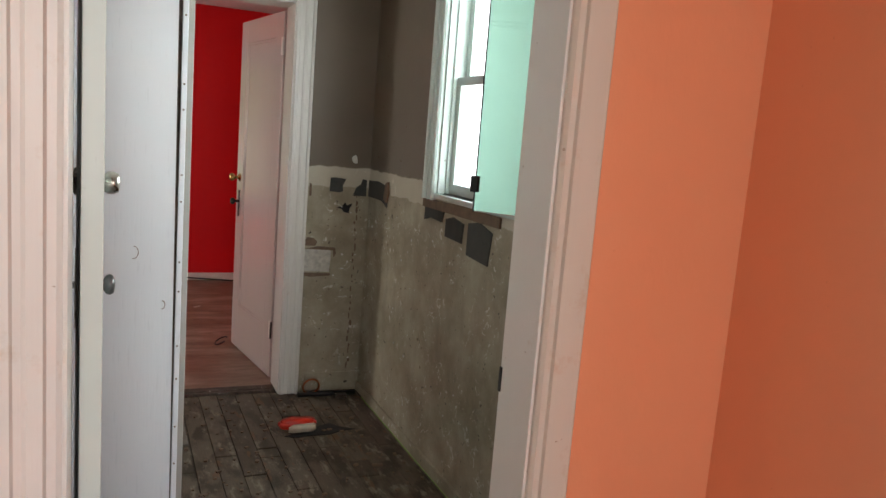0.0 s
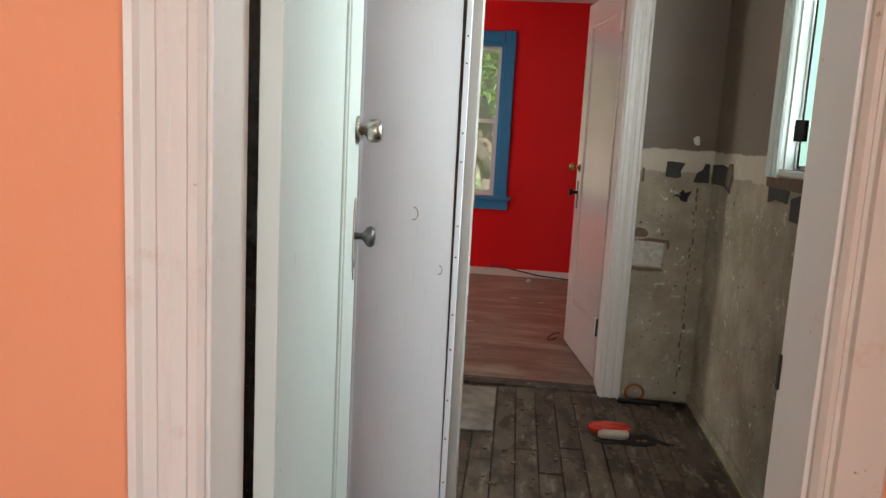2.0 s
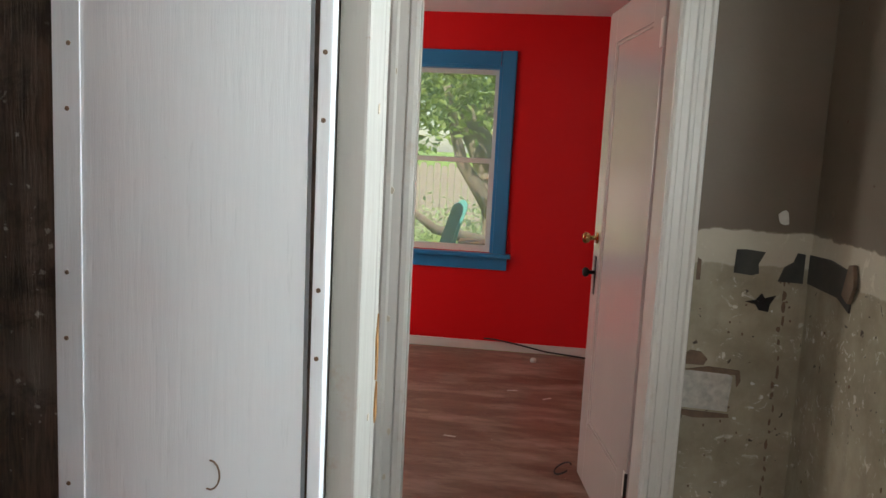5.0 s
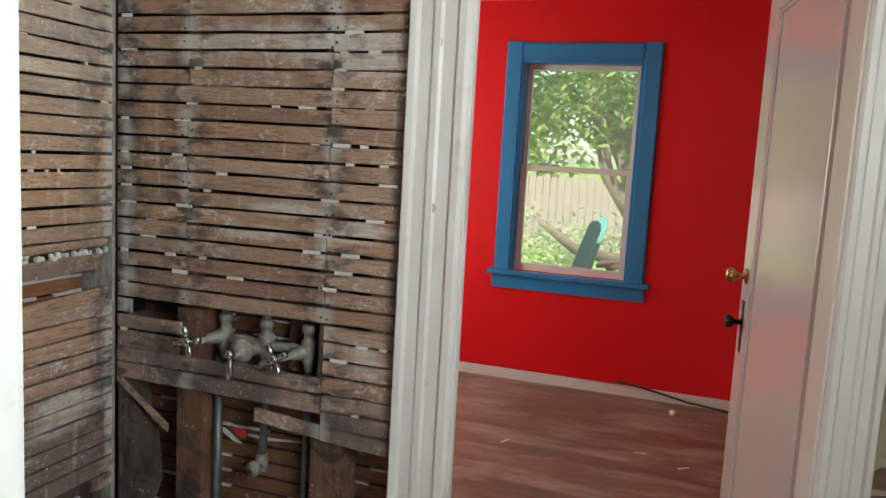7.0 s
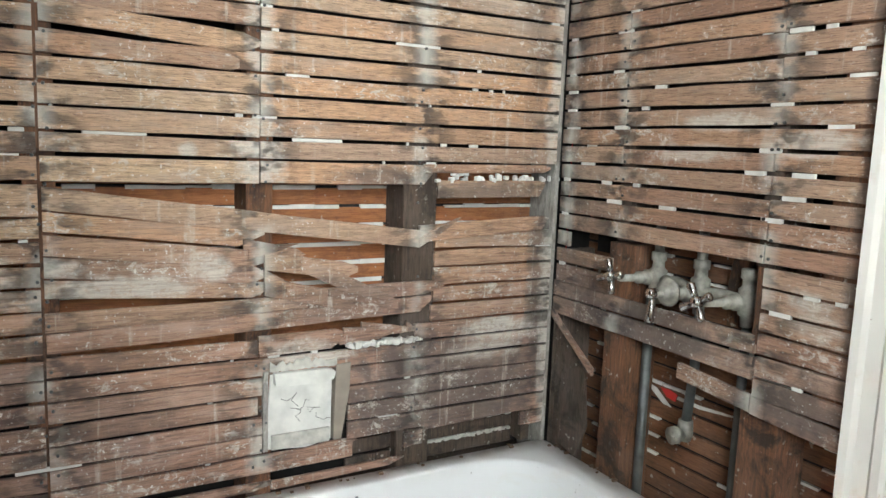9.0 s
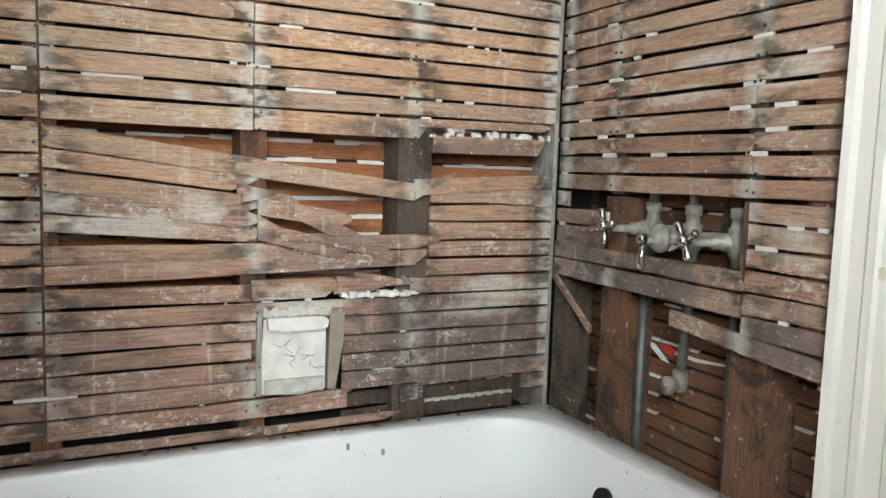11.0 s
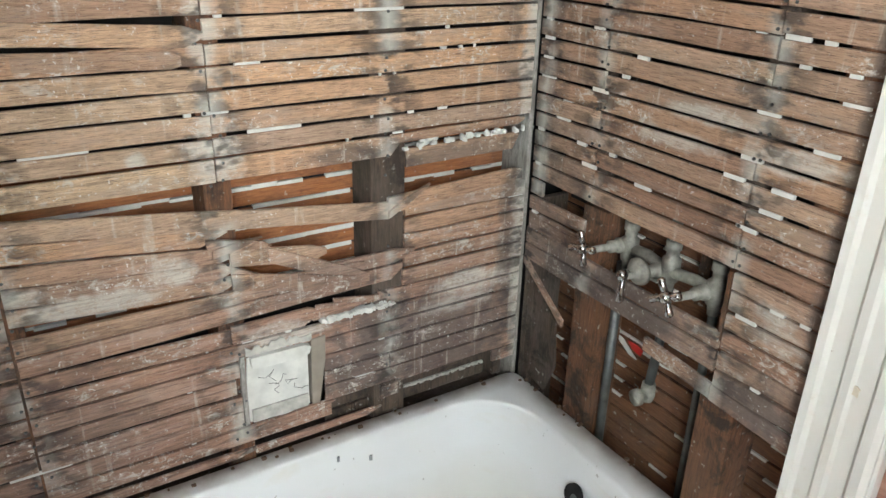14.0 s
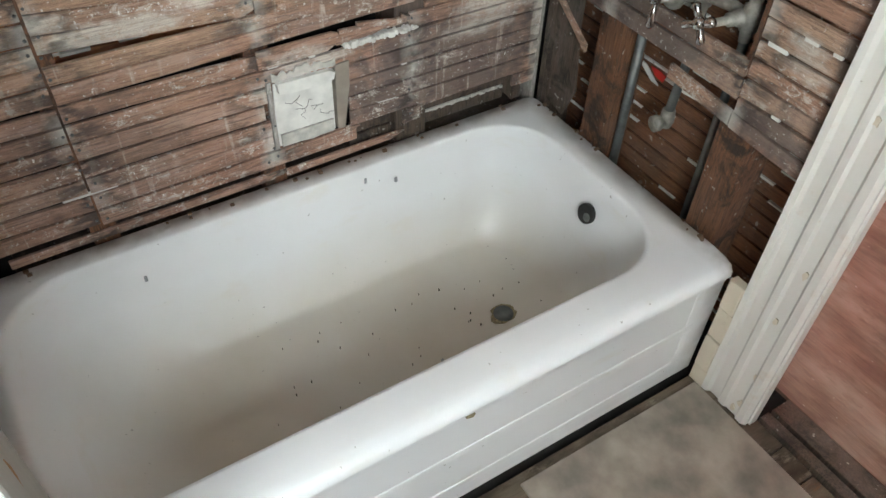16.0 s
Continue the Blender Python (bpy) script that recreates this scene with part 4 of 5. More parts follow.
rm = random.Random(77)
ys = np.linspace(-0.742, -0.592, 22)
bm = prism(bmesh.new(), [(y, 0.662 + rm.uniform(-0.003, 0.002)) for y in ys] + [(y, 0.680 + rm.uniform(-0.008, 0.008)) for y in ys[::-1]], 0, -0.006, 0.003)
part("top_mortar", bm, SLOT_PLASTER, niche)

# head wall
PH = 0.0421
HEAD_CUTS = ((0.045, 0.19, 0.903, 0.946), (0.20, 0.60, 0.80, 0.946), (0.0, 0.60, 0.0, 0.80), (0.0, 0.81, 0.0, 0.70))
keys = bmesh.new()
for i in range(40):
    z = 0.717 + PH * i
    if z > H - 0.02:
        break
    spans = [(0.001, 0.802)]
    spans = cut(spans, 0.604, 0.607) if (z < 0.95 or rl.random() < 0.75) else spans
    spans = cut(spans, 0.214, 0.217) if (z < 0.95 or rl.random() < 0.55) else spans
    for x0, x1, z0, z1 in HEAD_CUTS:
        if z0 < z < z1:
            spans = cut(spans, x0, x1)
    for a, b in spans:
        tilt = rl.uniform(-0.0022, 0.0022)
        w = PH - rl.choice((0.0045, 0.0055, 0.0065, 0.008, 0.009))
        part("lath", lath_bm(a, b, z - tilt, z + tilt, w, 0.009, rl.uniform(-0.002, 0.0015), 0, rl), LATH_HEAD, wall_head)
    x = 0.01
    while x < 0.76:
        length = rl.choice((0.02, 0.03, 0.045))
        inside = any(c[0] - 0.02 < x < c[1] + 0.02 and c[2] - 0.03 < z < c[3] for c in HEAD_CUTS)
        near = min(abs(x - j) for j in JOINTS_HEAD) < 0.05
        if not inside and rl.random() < (0.5 if near else 0.12):
            box(keys, x, x + length, 0.001, 0.008, z + PH / 2 - 0.0048, z + PH / 2 + 0.0048, 0.001, None, 1)
        x += length + rl.uniform(0.02, 0.08)
part("plaster_remnants", keys, WHITE_PLASTER, wall_head, kind="stuff")
for a, za, b, zb, w, d in ((0.006, 0.800, 0.604, 0.800, 0.036, -0.006), (0.006, 0.757, 0.604, 0.752, 0.042, -0.006), (0.425, 0.700, 0.604, 0.684, 0.034, -0.004),
                           (0.607, 0.683, 0.802, 0.672, 0.036, -0.004), (0.012, 0.735, 0.172, 0.622, 0.018, -0.014), (0.006, 0.835, 0.20, 0.832, 0.036, -0.001)):
    part("lath", lath_bm(a, b, za, zb, w, d + 0.009, d, 0, rl, 0.0), LATH_HEAD, wall_head, "dark damp lath")
part("cover_board", prism(bmesh.new(), [(0.012, 0.40), (0.10, 0.38), (0.135, 0.47), (0.12, 0.60), (0.02, 0.70)], 1, 0.012, 0.02), STUD_DARK, wall_head)
part("opening_side", boxes((0.597, 0.606, -0.002, 0.09, 0.80, 0.945)), STUD, wall_head)
# near-black plates put the shade into two small openings
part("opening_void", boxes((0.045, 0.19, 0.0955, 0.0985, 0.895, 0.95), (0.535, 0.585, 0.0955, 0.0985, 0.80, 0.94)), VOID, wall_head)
part("broken_paper", prism(bmesh.new(), [(0.234, 0.610), (0.275, 0.603), (0.325, 0.570), (0.30, 0.572), (0.26, 0.596)], 1, 0.098, 0.101), WHITE_PLASTER, wall_head, "torn pale paper")
part("broken_paper", prism(bmesh.new(), [(0.292, 0.609), (0.318, 0.611), (0.344, 0.606), (0.338, 0.588), (0.312, 0.592)], 1, 0.0955, 0.0975), RED_PAPER, wall_head, "red printed scrap")
part("white_split", prism(bmesh.new(), [(0.33, 0.600), (0.40, 0.598), (0.47, 0.603), (0.53, 0.606), (0.47, 0.598), (0.40, 0.590), (0.33, 0.592)], 1, 0.1035, 0.1055), WHITE_PLASTER, wall_head)
# nail heads along the studs
for own, ax, js, z0, p, n in ((wall_back, 1, (-1.165, -1.145, -0.775, -0.755, -0.40), 0.46, 0.0428, 42), (wall_head, 0, (0.205, 0.225, 0.598, 0.617), 0.96, PH, 33)):
    bm = bmesh.new()
    for j in js:
        for i in range(n):
            if rl.random() < 0.6:
                a, z = j + rl.uniform(-0.006, 0.006), z0 + p * i + rl.uniform(-0.01, 0.01)
                lathe(bm, (0.0005, a, z) if ax == 1 else (a, -0.0005, z), (1, 0, 0) if ax == 1 else (0, -1, 0), ((0, 0.0035), (0.0028, 0.003), (0.0034, 0.001)), 6)
    part("nail_heads", bm, IRON, own, kind="stuff")

# ---- bathtub ----
tub = thing("bathtub", "stained white enamel bathtub with an apron, against bare lath walls", "bathtub")
TX0, TX1, TY0, TY1, TZ = 0.006, 0.752, -1.445, -0.016, 0.40


def rounded(x0, x1, y0, y1, r, z, n=10):
    pts = []
    for cx, cy, a0 in ((x1 - r, y1 - r, 0), (x0 + r, y1 - r, 90), (x0 + r, y0 + r, 180), (x1 - r, y0 + r, 270)):
        for k in range(n + 1):
            a = radians(a0 + 90 * k / n)
            pts.append((cx + r * math.cos(a), cy + r * math.sin(a), z))
    return pts


def loft(bm, loops, close=True):
    rings = [[bm.verts.new(p) for p in lp] for lp in loops]
    n = len(rings[0])
    for a, b in zip(rings, rings[1:]):
        for k in range(n):
            bm.faces.new((a[k], a[(k + 1) % n], b[(k + 1) % n], b[k]))
    if close:
        bm.faces.new(rings[-1])
    return bm


loops = [rounded(TX0, TX1 - 0.008, TY0, TY1, 0.006, 0.02), rounded(TX0, TX1 - 0.008, TY0, TY1, 0.006, 0.335),
         rounded(TX0, TX1 - 0.004, TY0, TY1, 0.008, 0.350), rounded(TX0, TX1 + 0.003, TY0, TY1, 0.012, 0.364), rounded(TX0, TX1 + 0.004, TY0, TY1, 0.014, 0.376),
         rounded(TX0, TX1 - 0.003, TY0, TY1, 0.014, 0.388), rounded(TX0 + 0.002, TX1 - 0.016, TY0 + 0.002, TY1 - 0.002, 0.02, 0.396), rounded(TX0 + 0.004, TX1 - 0.034, TY0 + 0.004, TY1 - 0.004, 0.03, 0.400),
         rounded(0.056, 0.656, -1.418, -0.086, 0.165, 0.4005), rounded(0.062, 0.648, -1.410, -0.094, 0.16, 0.399)]
for f, z in ((0.02, 0.394), (0.045, 0.383), (0.08, 0.364), (0.14, 0.330), (0.23, 0.283), (0.35, 0.228), (0.49, 0.174), (0.66, 0.130), (0.84, 0.101), (1.0, 0.088)):
    loops.append(rounded(0.062 + 0.10 * f, 0.648 - 0.10 * f, -1.410 + 0.27 * f, -0.094 - 0.11 * f, 0.16 - 0.02 * f, z))
loops.append(rounded(0.26, 0.46, -0.95, -0.33, 0.10, 0.080))
part("basin", loft(bmesh.new(), loops), ENAMEL, tub, smooth=True)
for ya, yb, za, zb in ((TY0 + 0.04, TY1 - 0.062, 0.200, 0.226), (TY0 + 0.04, TY1 - 0.062, 0.068, 0.092),
                       (TY1 - 0.088, TY1 - 0.062, 0.0925, 0.1995), (TY1 - 0.088, TY1 - 0.062, 0.2265, 0.340), (TY0 + 0.014, TY0 + 0.039, 0.068, 0.340)):
    part("apron_ridge", box(bmesh.new(), TX1 - 0.014, TX1 - 0.0060, ya, yb, za, zb, 0.0019, None, 3), ENAMEL, tub, smooth=True)
ov = Vector((0.396, -0.126, 0.315))
nrm = Vector((0, -1, 0.28)).normalized()
# solid black disc paints the dark inside the overflow
part("overflow_hole", lathe(bmesh.new(), ov - nrm * 0.004, nrm, ((0, 0.026), (0.010, 0.026), (0.0101, 0.001)), 24), VOID, tub, "black overflow hole")
part("overflow_flap", lathe(bmesh.new(), ov + nrm * 0.0065 + Vector((0.008, 0, -0.006)), nrm, ((0, 0.012), (0.002, 0.011), (0.0022, 0.001)), 16), GALV, tub)
part("drain_ring", lathe(bmesh.new(), (0.405, -0.360, 0.078), (0, 0, 1), ((0, 0.026), (0.0056, 0.026), (0.0062, 0.022), (0.0056, 0.019), (0.0056, 0.001)), 24), GALV, tub, "tarnished drain ring", True)
part("drain_stain", prism(bmesh.new(), ragged(0.405, -0.360, 0.030, 0.036, 18, 0.2, 3), 2, 0.070, 0.0822), YELLOW_CHIP, tub, "rusty stained drain plug")
for k, (x, y, z) in enumerate(((0.102, -0.50, 0.374), (0.09, -0.577, 0.392), (0.125, -1.12, 0.375), (0.642, -0.70, 0.396))):
    part("enamel_chip", prism(bmesh.new(), ragged(x, y, 0.0025, 0.0035, 7, 0.3, 20 + k), 2, z - 0.014, z - 0.001), CHIP_GREY, tub, "grey enamel chip")
part("enamel_chip", prism(bmesh.new(), ragged(-0.706, 0.357, 0.010, 0.008, 11, 0.25, 9), 0, TX1 - 0.002, TX1 + 0.003), YELLOW_CHIP, tub, "rusty yellow enamel chip")
bm = bmesh.new()
rd = random.Random(8)
for k in range(46):
    x, y, s = rd.uniform(0.22, 0.54), rd.uniform(-1.0, -0.22), rd.uniform(0.0008, 0.0026)
    box(bm, x, x + s * rd.uniform(0.6, 2.2), y, y + s, 0.079, 0.0875, m=None)
tagged(part("tub_debris", bm, DEBRIS), "dark crumbs scattered on the tub floor", "debris", kind="stuff")
bm = bmesh.new()
for k in range(44):
    if k % 2:
        y, x = rd.uniform(-1.38, -0.03), rd.uniform(0.006, 0.03)
    else:
        y, x = rd.uniform(-0.04, -0.02), rd.uniform(0.02, 0.74)
    s = rd.uniform(0.002, 0.008)
    box(bm, x, x + s, y, y + s * 1.4, 0.398, 0.400 + s * 0.7, m=None)
tagged(part("rim_rubble", bm, BROWN_CORE), "plaster crumbs lying along the tub rim", "debris", kind="stuff")
tile_stack = thing("tile_edging", "cream wall tiles set on end between tub and door casing", "tiles")
for k, (z0, z1) in enumerate(((0.0, 0.058), (0.061, 0.168), (0.171, 0.268), (0.271, 0.362))):
    part("tile", box(bmesh.new(), 0.758, 0.800 - 0.002 * (k % 2), -0.026 - 0.003 * (k % 2), -0.004, z0, z1, 0.004), CREAM, tile_stack)

# ---- valves and pipes ----
valve = thing("tub_faucet", "old three-handle bath valve with chrome cross handles, in an open wall", "faucet")
YV = 0.045
for x in (0.305, 0.425, 0.545):
    part("valve_body", lathe(bmesh.new(), (x, YV, 0.815), (0, 0, 1), ((0, 0.011), (0.02, 0.013), (0.025, 0.018), (0.055, 0.020), (0.075, 0.020), (0.08, 0.014), (0.095, 0.013), (0.097, 0.017), (0.115, 0.017), (0.117, 0.010))), LIMESCALE, valve, smooth=True)
part("cross_pipe", tube(bmesh.new(), [(0.30, YV, 0.868), (0.36, YV, 0.872), (0.42, YV - 0.004, 0.862), (0.49, YV, 0.868), (0.555, YV, 0.864)], 0.0125), LIMESCALE, valve, smooth=True)
for x, z, y1 in ((0.282, 0.876, -0.055), (0.392, 0.860, -0.045), (0.522, 0.868, -0.050)):
    part("stem", lathe(bmesh.new(), (x + 0.012, YV, z - 0.004), (-0.15, -1, 0.0), ((0, 0.017), (0.022, 0.018), (0.024, 0.014), (0.045, 0.014), (0.047, 0.009), (0.09, 0.0075), (0.095, 0.006))), LIMESCALE, valve, smooth=True)


def cross_handle(x, y, z, turn, lever=False):
    hub = part("handle", lathe(bmesh.new(), (x, y + 0.012, z), (0, -1, 0), ((0, 0.009), (0.008, 0.012), (0.02, 0.012), (0.026, 0.008), (0.027, 0.001)), 16), CHROME, valve, "chrome handle", True)
    arms = (0,) if lever else (0, 90, 180, 270)
    for a in arms:
        d = Vector((math.sin(radians(a + turn)), -0.12, -math.cos(radians(a + turn))))
        length = 0.062 if lever else 0.040
        part("handle_arm", tube(bmesh.new(), [Vector((x, y, z)) + d * s for s in (0.004, length * 0.5, length * 0.9, length)], [0.007, 0.0075 if lever else 0.0068, 0.010 if lever else 0.009, 0.005]), CHROME, hub, "", True)


cross_handle(0.272, -0.062, 0.876, 14)
cross_handle(0.385, -0.050, 0.858, 4, True)
cross_handle(0.512, -0.060, 0.866, 28)
part("escutcheon", lathe(bmesh.new(), (0.392, -0.010, 0.860), (0, -1, 0), ((0, 0.031), (0.006, 0.030), (0.016, 0.020), (0.022, 0.011)), 24), LIMESCALE, valve, "round chrome escutcheon", True)
for x, z0, z1 in ((0.280, 0.02, 0.82), (0.540, 0.02, 0.82)):
    part("supply_pipe", tube(bmesh.new(), [(x, 0.055, z0), (x, 0.055, z1)], 0.0115 if x < 0.5 else 0.0095), GALV, valve, smooth=True)
part("spout_pipe", tube(bmesh.new(), [(0.425, 0.05, 0.82), (0.428, 0.045, 0.70), (0.426, 0.035, 0.575)], 0.0105), GALV, valve, smooth=True)
part("spout_elbow", lathe(bmesh.new(), (0.426, 0.035, 0.585), (0, 0, -1), ((0, 0.015), (0.012, 0.016), (0.03, 0.017), (0.045, 0.013), (0.047, 0.002))), LIMESCALE, valve, smooth=True)
part("spout_elbow", lathe(bmesh.new(), (0.426, 0.035, 0.555), (-0.18, -1, -0.05), ((0, 0.014), (0.02, 0.0145), (0.022, 0.019), (0.036, 0.019), (0.0365, 0.012), (0.02, 0.0115), (0.019, 0.001))), LIMESCALE, valve, smooth=True)
part("riser", tube(bmesh.new(), [(0.305, YV, 0.92), (0.305, YV, 1.0)], 0.011), LIMESCALE, valve, smooth=True)
part("riser", tube(bmesh.new(), [(0.425, YV, 0.92), (0.425, YV, 1.0)], 0.011), LIMESCALE, valve, smooth=True)
part("brace_block", prism(bmesh.new(), [(0.475, 0.80), (0.525, 0.80), (0.50, 0.87), (0.52, 0.945), (0.48, 0.945), (0.47, 0.88)], 1, 0.075, 0.095), STUD, wall_head)

# ---- red room door and window ----
red_door = thing("red_room_door", "glossy off-white panel door standing open in a red room", "door")
red_door.matrix_world = pose(1.668, 0.235, 0.012, 0, 0, 98.4) 
panel_door(red_door, 0.722, 0.036, 1.94, RED_DOOR, 0.115, 0.125, 0.26)
for s in (1, -1):
    y = 0.0 if s > 0 else -0.036
    part("knob", lathe(bmesh.new(), (0.665, y, 1.035), (0, s, 0), ((0, 0.024), (0.003, 0.024), (0.006, 0.010), (0.03, 0.009), (0.036, 0.02), (0.05, 0.024), (0.06, 0.018), (0.062, 0.002)), 20), BRASS, red_door, "brass knob", True)
    part("lock_plate", boxes((0.652, 0.678, min(y, y + s * 0.003), max(y, y + s * 0.003), 0.80, 0.96), bevel=0.001), BLACK_METAL, red_door, "black lock plate")
    part("lock_knob", lathe(bmesh.new(), (0.665, y, 0.892), (0, s, 0), ((0, 0.009), (0.024, 0.008), (0.03, 0.018), (0.042, 0.021), (0.05, 0.015), (0.051, 0.001)), 18), BLACK_METAL, red_door, "black iron knob", True)
for z in (0.22, 1.72):
    part("hinge", tube(bmesh.new(), [(-0.006, 0.002, z), (-0.006, 0.002, z + 0.09)], 0.006, 10), BLACK_METAL if z < 1 else WHITE, red_door)
    part("hinge_leaf", boxes((0.0005, 0.03, 0.0, 0.002, z, z + 0.09)), WHITE, red_door)


def sash_window(name, label, x0, x1, z0, z1, y, depth, trim, sash, into=-1, outside=1):
    """A double-hung window in the wall plane y, on the x axis."""
    w = thing(name, label, "window", kind="structure")
    cw = 0.105
    for nm, a, o in (("casing", x0 + 0.004, -1), ("casing", x1 - 0.004, 1)):
        part(nm, casing_up(bmesh.new(), a, o, (y, into), cw, z0, z1 + cw, 1, FLAT), trim, w)
    part("head_casing", casing_over(bmesh.new(), x0 + 0.006, x1 - 0.006, z1 - 0.004, (y, into), cw, 1, FLAT), trim, w)
    part("sill", box(bmesh.new(), x0 - cw - 0.03, x1 + cw + 0.03, y + into * 0.05 if into < 0 else y - 0.0, y + 0.012 if into < 0 else y + 0.05, z0 - 0.03, z0 - 0.001, 0.006), trim, w)
    part("apron", box(bmesh.new(), x0 - cw - 0.005, x1 + cw + 0.005, min(y, y + into * 0.016), max(y, y + into * 0.016), z0 - 0.115, z0 - 0.031, 0.003), trim, w)
    for a, b in ((x0, x0 + 0.014), (x1 - 0.014, x1)):
        part("side_jamb", boxes((a, b, y + 0.001, y + depth, z0, z1)), trim, w)
    part("stop", boxes((x0 + 0.014, x1 - 0.014, y + 0.001, y + depth, z1 - 0.014, z1)), trim, w)
    part("outer_sill", boxes((x0, x1, y + 0.012, y + depth + 0.03, z0 - 0.02, z0 - 0.0005)), sash, w)
    zm = (z0 + z1) / 2 - 0.005
    for nm, za, zb, ys, fr in (("lower_sash", z0, zm + 0.018, y + 0.045, 0.036), ("upper_sash", zm - 0.014, z1 - 0.014, y + 0.085, 0.028)):
        a, b = x0 + 0.015, x1 - 0.015
        s = part(nm, boxes((a, a + fr, ys, ys + 0.032, za, zb), (b - fr, b, ys, ys + 0.032, za, zb), (a + fr, b - fr, ys, ys + 0.032, za, za + fr * 1.2), (a + fr, b - fr, ys, ys + 0.032, zb - 0.032, zb), bevel=0.002), sash, w)
        p = part("pane", boxes((a + fr - 0.002, b - fr + 0.002, ys + 0.014, ys + 0.018, za + fr, zb - 0.03)), GLASS, s)
        p.visible_shadow = False
    return w


window_1 = sash_window("window_1", "bright blue trimmed double-hung window with old white sashes", BX0, BX1, BZ0, BZ1, RY, 0.14, BLUE, WHITE)
# side window of the red room
w2 = sash_window("window_2", "white double-hung side window of the red room", -0.4, 0.4, 0.80, 2.0, 0.0, 0.10, WHITE, WHITE)
w2.matrix_world = pose(-1.1, 1.75, 0, 0, 0, 90)
base = part("baseboard", boxes((-1.1, 3.2, RY - 0.014, RY - 0.0005, 0.0, 0.062), bevel=0.003), WHITE)
tagged(base, "low white painted baseboard under a red wall", "baseboard", kind="structure")
cable = part("cable", tube(bmesh.new(), [(1.02, RY - 0.03, 0.085), (1.10, RY - 0.05, 0.088), (1.25, RY - 0.03, 0.06), (1.45, RY - 0.06, 0.03), (1.8, RY - 0.10, 0.012), (2.1, RY - 0.2, 0.008)], 0.006, 8), BLACK_RUBBER, smooth=True)
tagged(cable, "thin black cable lying along the baseboard", "cable")
cable2 = part("cable", tube(bmesh.new(), [(1.50 + 0.035 * math.cos(a), 0.93 + 0.05 * math.sin(a), 0.008 + 0.02 * (1 + math.cos(a))) for a in np.linspace(0, 5.2, 14)], 0.004, 8), BLACK_RUBBER, smooth=True)
tagged(cable2, "small loop of black cable behind a door", "cable")
bit = part("bottle_cap", lathe(bmesh.new(), (1.37, 2.72, 0.0), (0, 0, 1), ((0, 0.022), (0.018, 0.020), (0.024, 0.014), (0.0245, 0.002)), 14), WHITE_PLASTER, smooth=True)
tagged(bit, "small round white plastic cap on a wooden floor", "cap")
for k, (x, y) in enumerate(((0.97, 1.25), (1.25, 2.05), (1.45, 1.95), (0.62, 1.9))):
    scrap = part("paper_scrap", box(bmesh.new(), -0.03, 0.03, -0.006, 0.006, 0.0, 0.002, m=pose(x, y, 0.001, 0, 0, 25 * k - 10)), WHITE_PLASTER)
    tagged(scrap, "thin white scrap of paper on a wooden floor", "scrap", "floor scraps")

# ---- bathroom window and mirror door ----
window_3 = thing("window_3", "white moulded bathroom window bright with daylight", "window", kind="structure")
for a, o in ((WY1, 1), (WY0, -1)):
    part("casing", casing_up(bmesh.new(), a - o * 0.004, o, (RX, -1), 0.105, WZ0 - 0.03, WZ1 + 0.105, 0), WHITE_DOOR, window_3)
part("head_casing", casing_over(bmesh.new(), WY0 + 0.006, WY1 - 0.006, WZ1 - 0.004, (RX, -1), 0.105, 0), WHITE_DOOR, window_3)
part("sill", box(bmesh.new(), RX - 0.012, RX + 0.14, WY0 + 0.001, WY1 - 0.001, WZ0 - 0.022, WZ0, 0.003), WHITE_DOOR, window_3)
for a, b in ((WY0, WY0 + 0.015), (WY1 - 0.015, WY1)):
    part("side_jamb", boxes((RX + 0.001, RX + 0.14, a, b, WZ0, WZ1)), WHITE_DOOR, window_3)
    part("stop", boxes((RX + 0.03, RX + 0.045, a - 0.01, b + 0.01, WZ0, WZ1), bevel=0.002), WHITE_DOOR, window_3)
part("head_jamb", boxes((RX + 0.001, RX + 0.14, WY0 + 0.015, WY1 - 0.015, WZ1 - 0.015, WZ1)), WHITE_DOOR, window_3)
zm = 1.60
for nm, za, zb, xs, fr in (("lower_sash", WZ0 + 0.001, zm + 0.02, RX + 0.048, 0.042), ("upper_sash", zm - 0.018, WZ1 - 0.016, RX + 0.085, 0.036)):
    a, b = WY0 + 0.016, WY1 - 0.016
    s = part(nm, boxes((xs, xs + 0.032, a, a + fr, za, zb), (xs, xs + 0.032, b - fr, b, za, zb), (xs, xs + 0.032, a + fr, b - fr, za, za + fr), (xs, xs + 0.032, a + fr, b - fr, zb - 0.034, zb), bevel=0.002), WHITE_DOOR, window_3)
    p = part("pane", boxes((xs + 0.014, xs + 0.018, a + fr - 0.002, b - fr + 0.002, za + fr - 0.002, zb - 0.032)), GLASS, s)
    p.visible_shadow = False

cabinet_door = thing("mirror_door", "old desilvered mirror door swung open from the wall", "mirror")
cabinet_door.matrix_world = pose(2.088, -2.26, 1.18, 0, 0, 125.0)
part("backing", box(bmesh.new(), 0.0, 0.482, -0.019, -0.003, 0.0, 0.70, 0.002), WHITE, cabinet_door)
part("mirror_glass", box(bmesh.new(), 0.003, 0.479, -0.0025, 0.003, 0.004, 0.696, 0.001), MIRROR, cabinet_door)
part("edge_strip", boxes((0.4795, 0.4825, -0.0025, 0.004, 0.0, 0.70)), BLACK_METAL, cabinet_door)
part("latch", box(bmesh.new(), 0.470, 0.494, -0.010, 0.010, 0.055, 0.10, 0.002), BLACK_METAL, cabinet_door, "black latch")
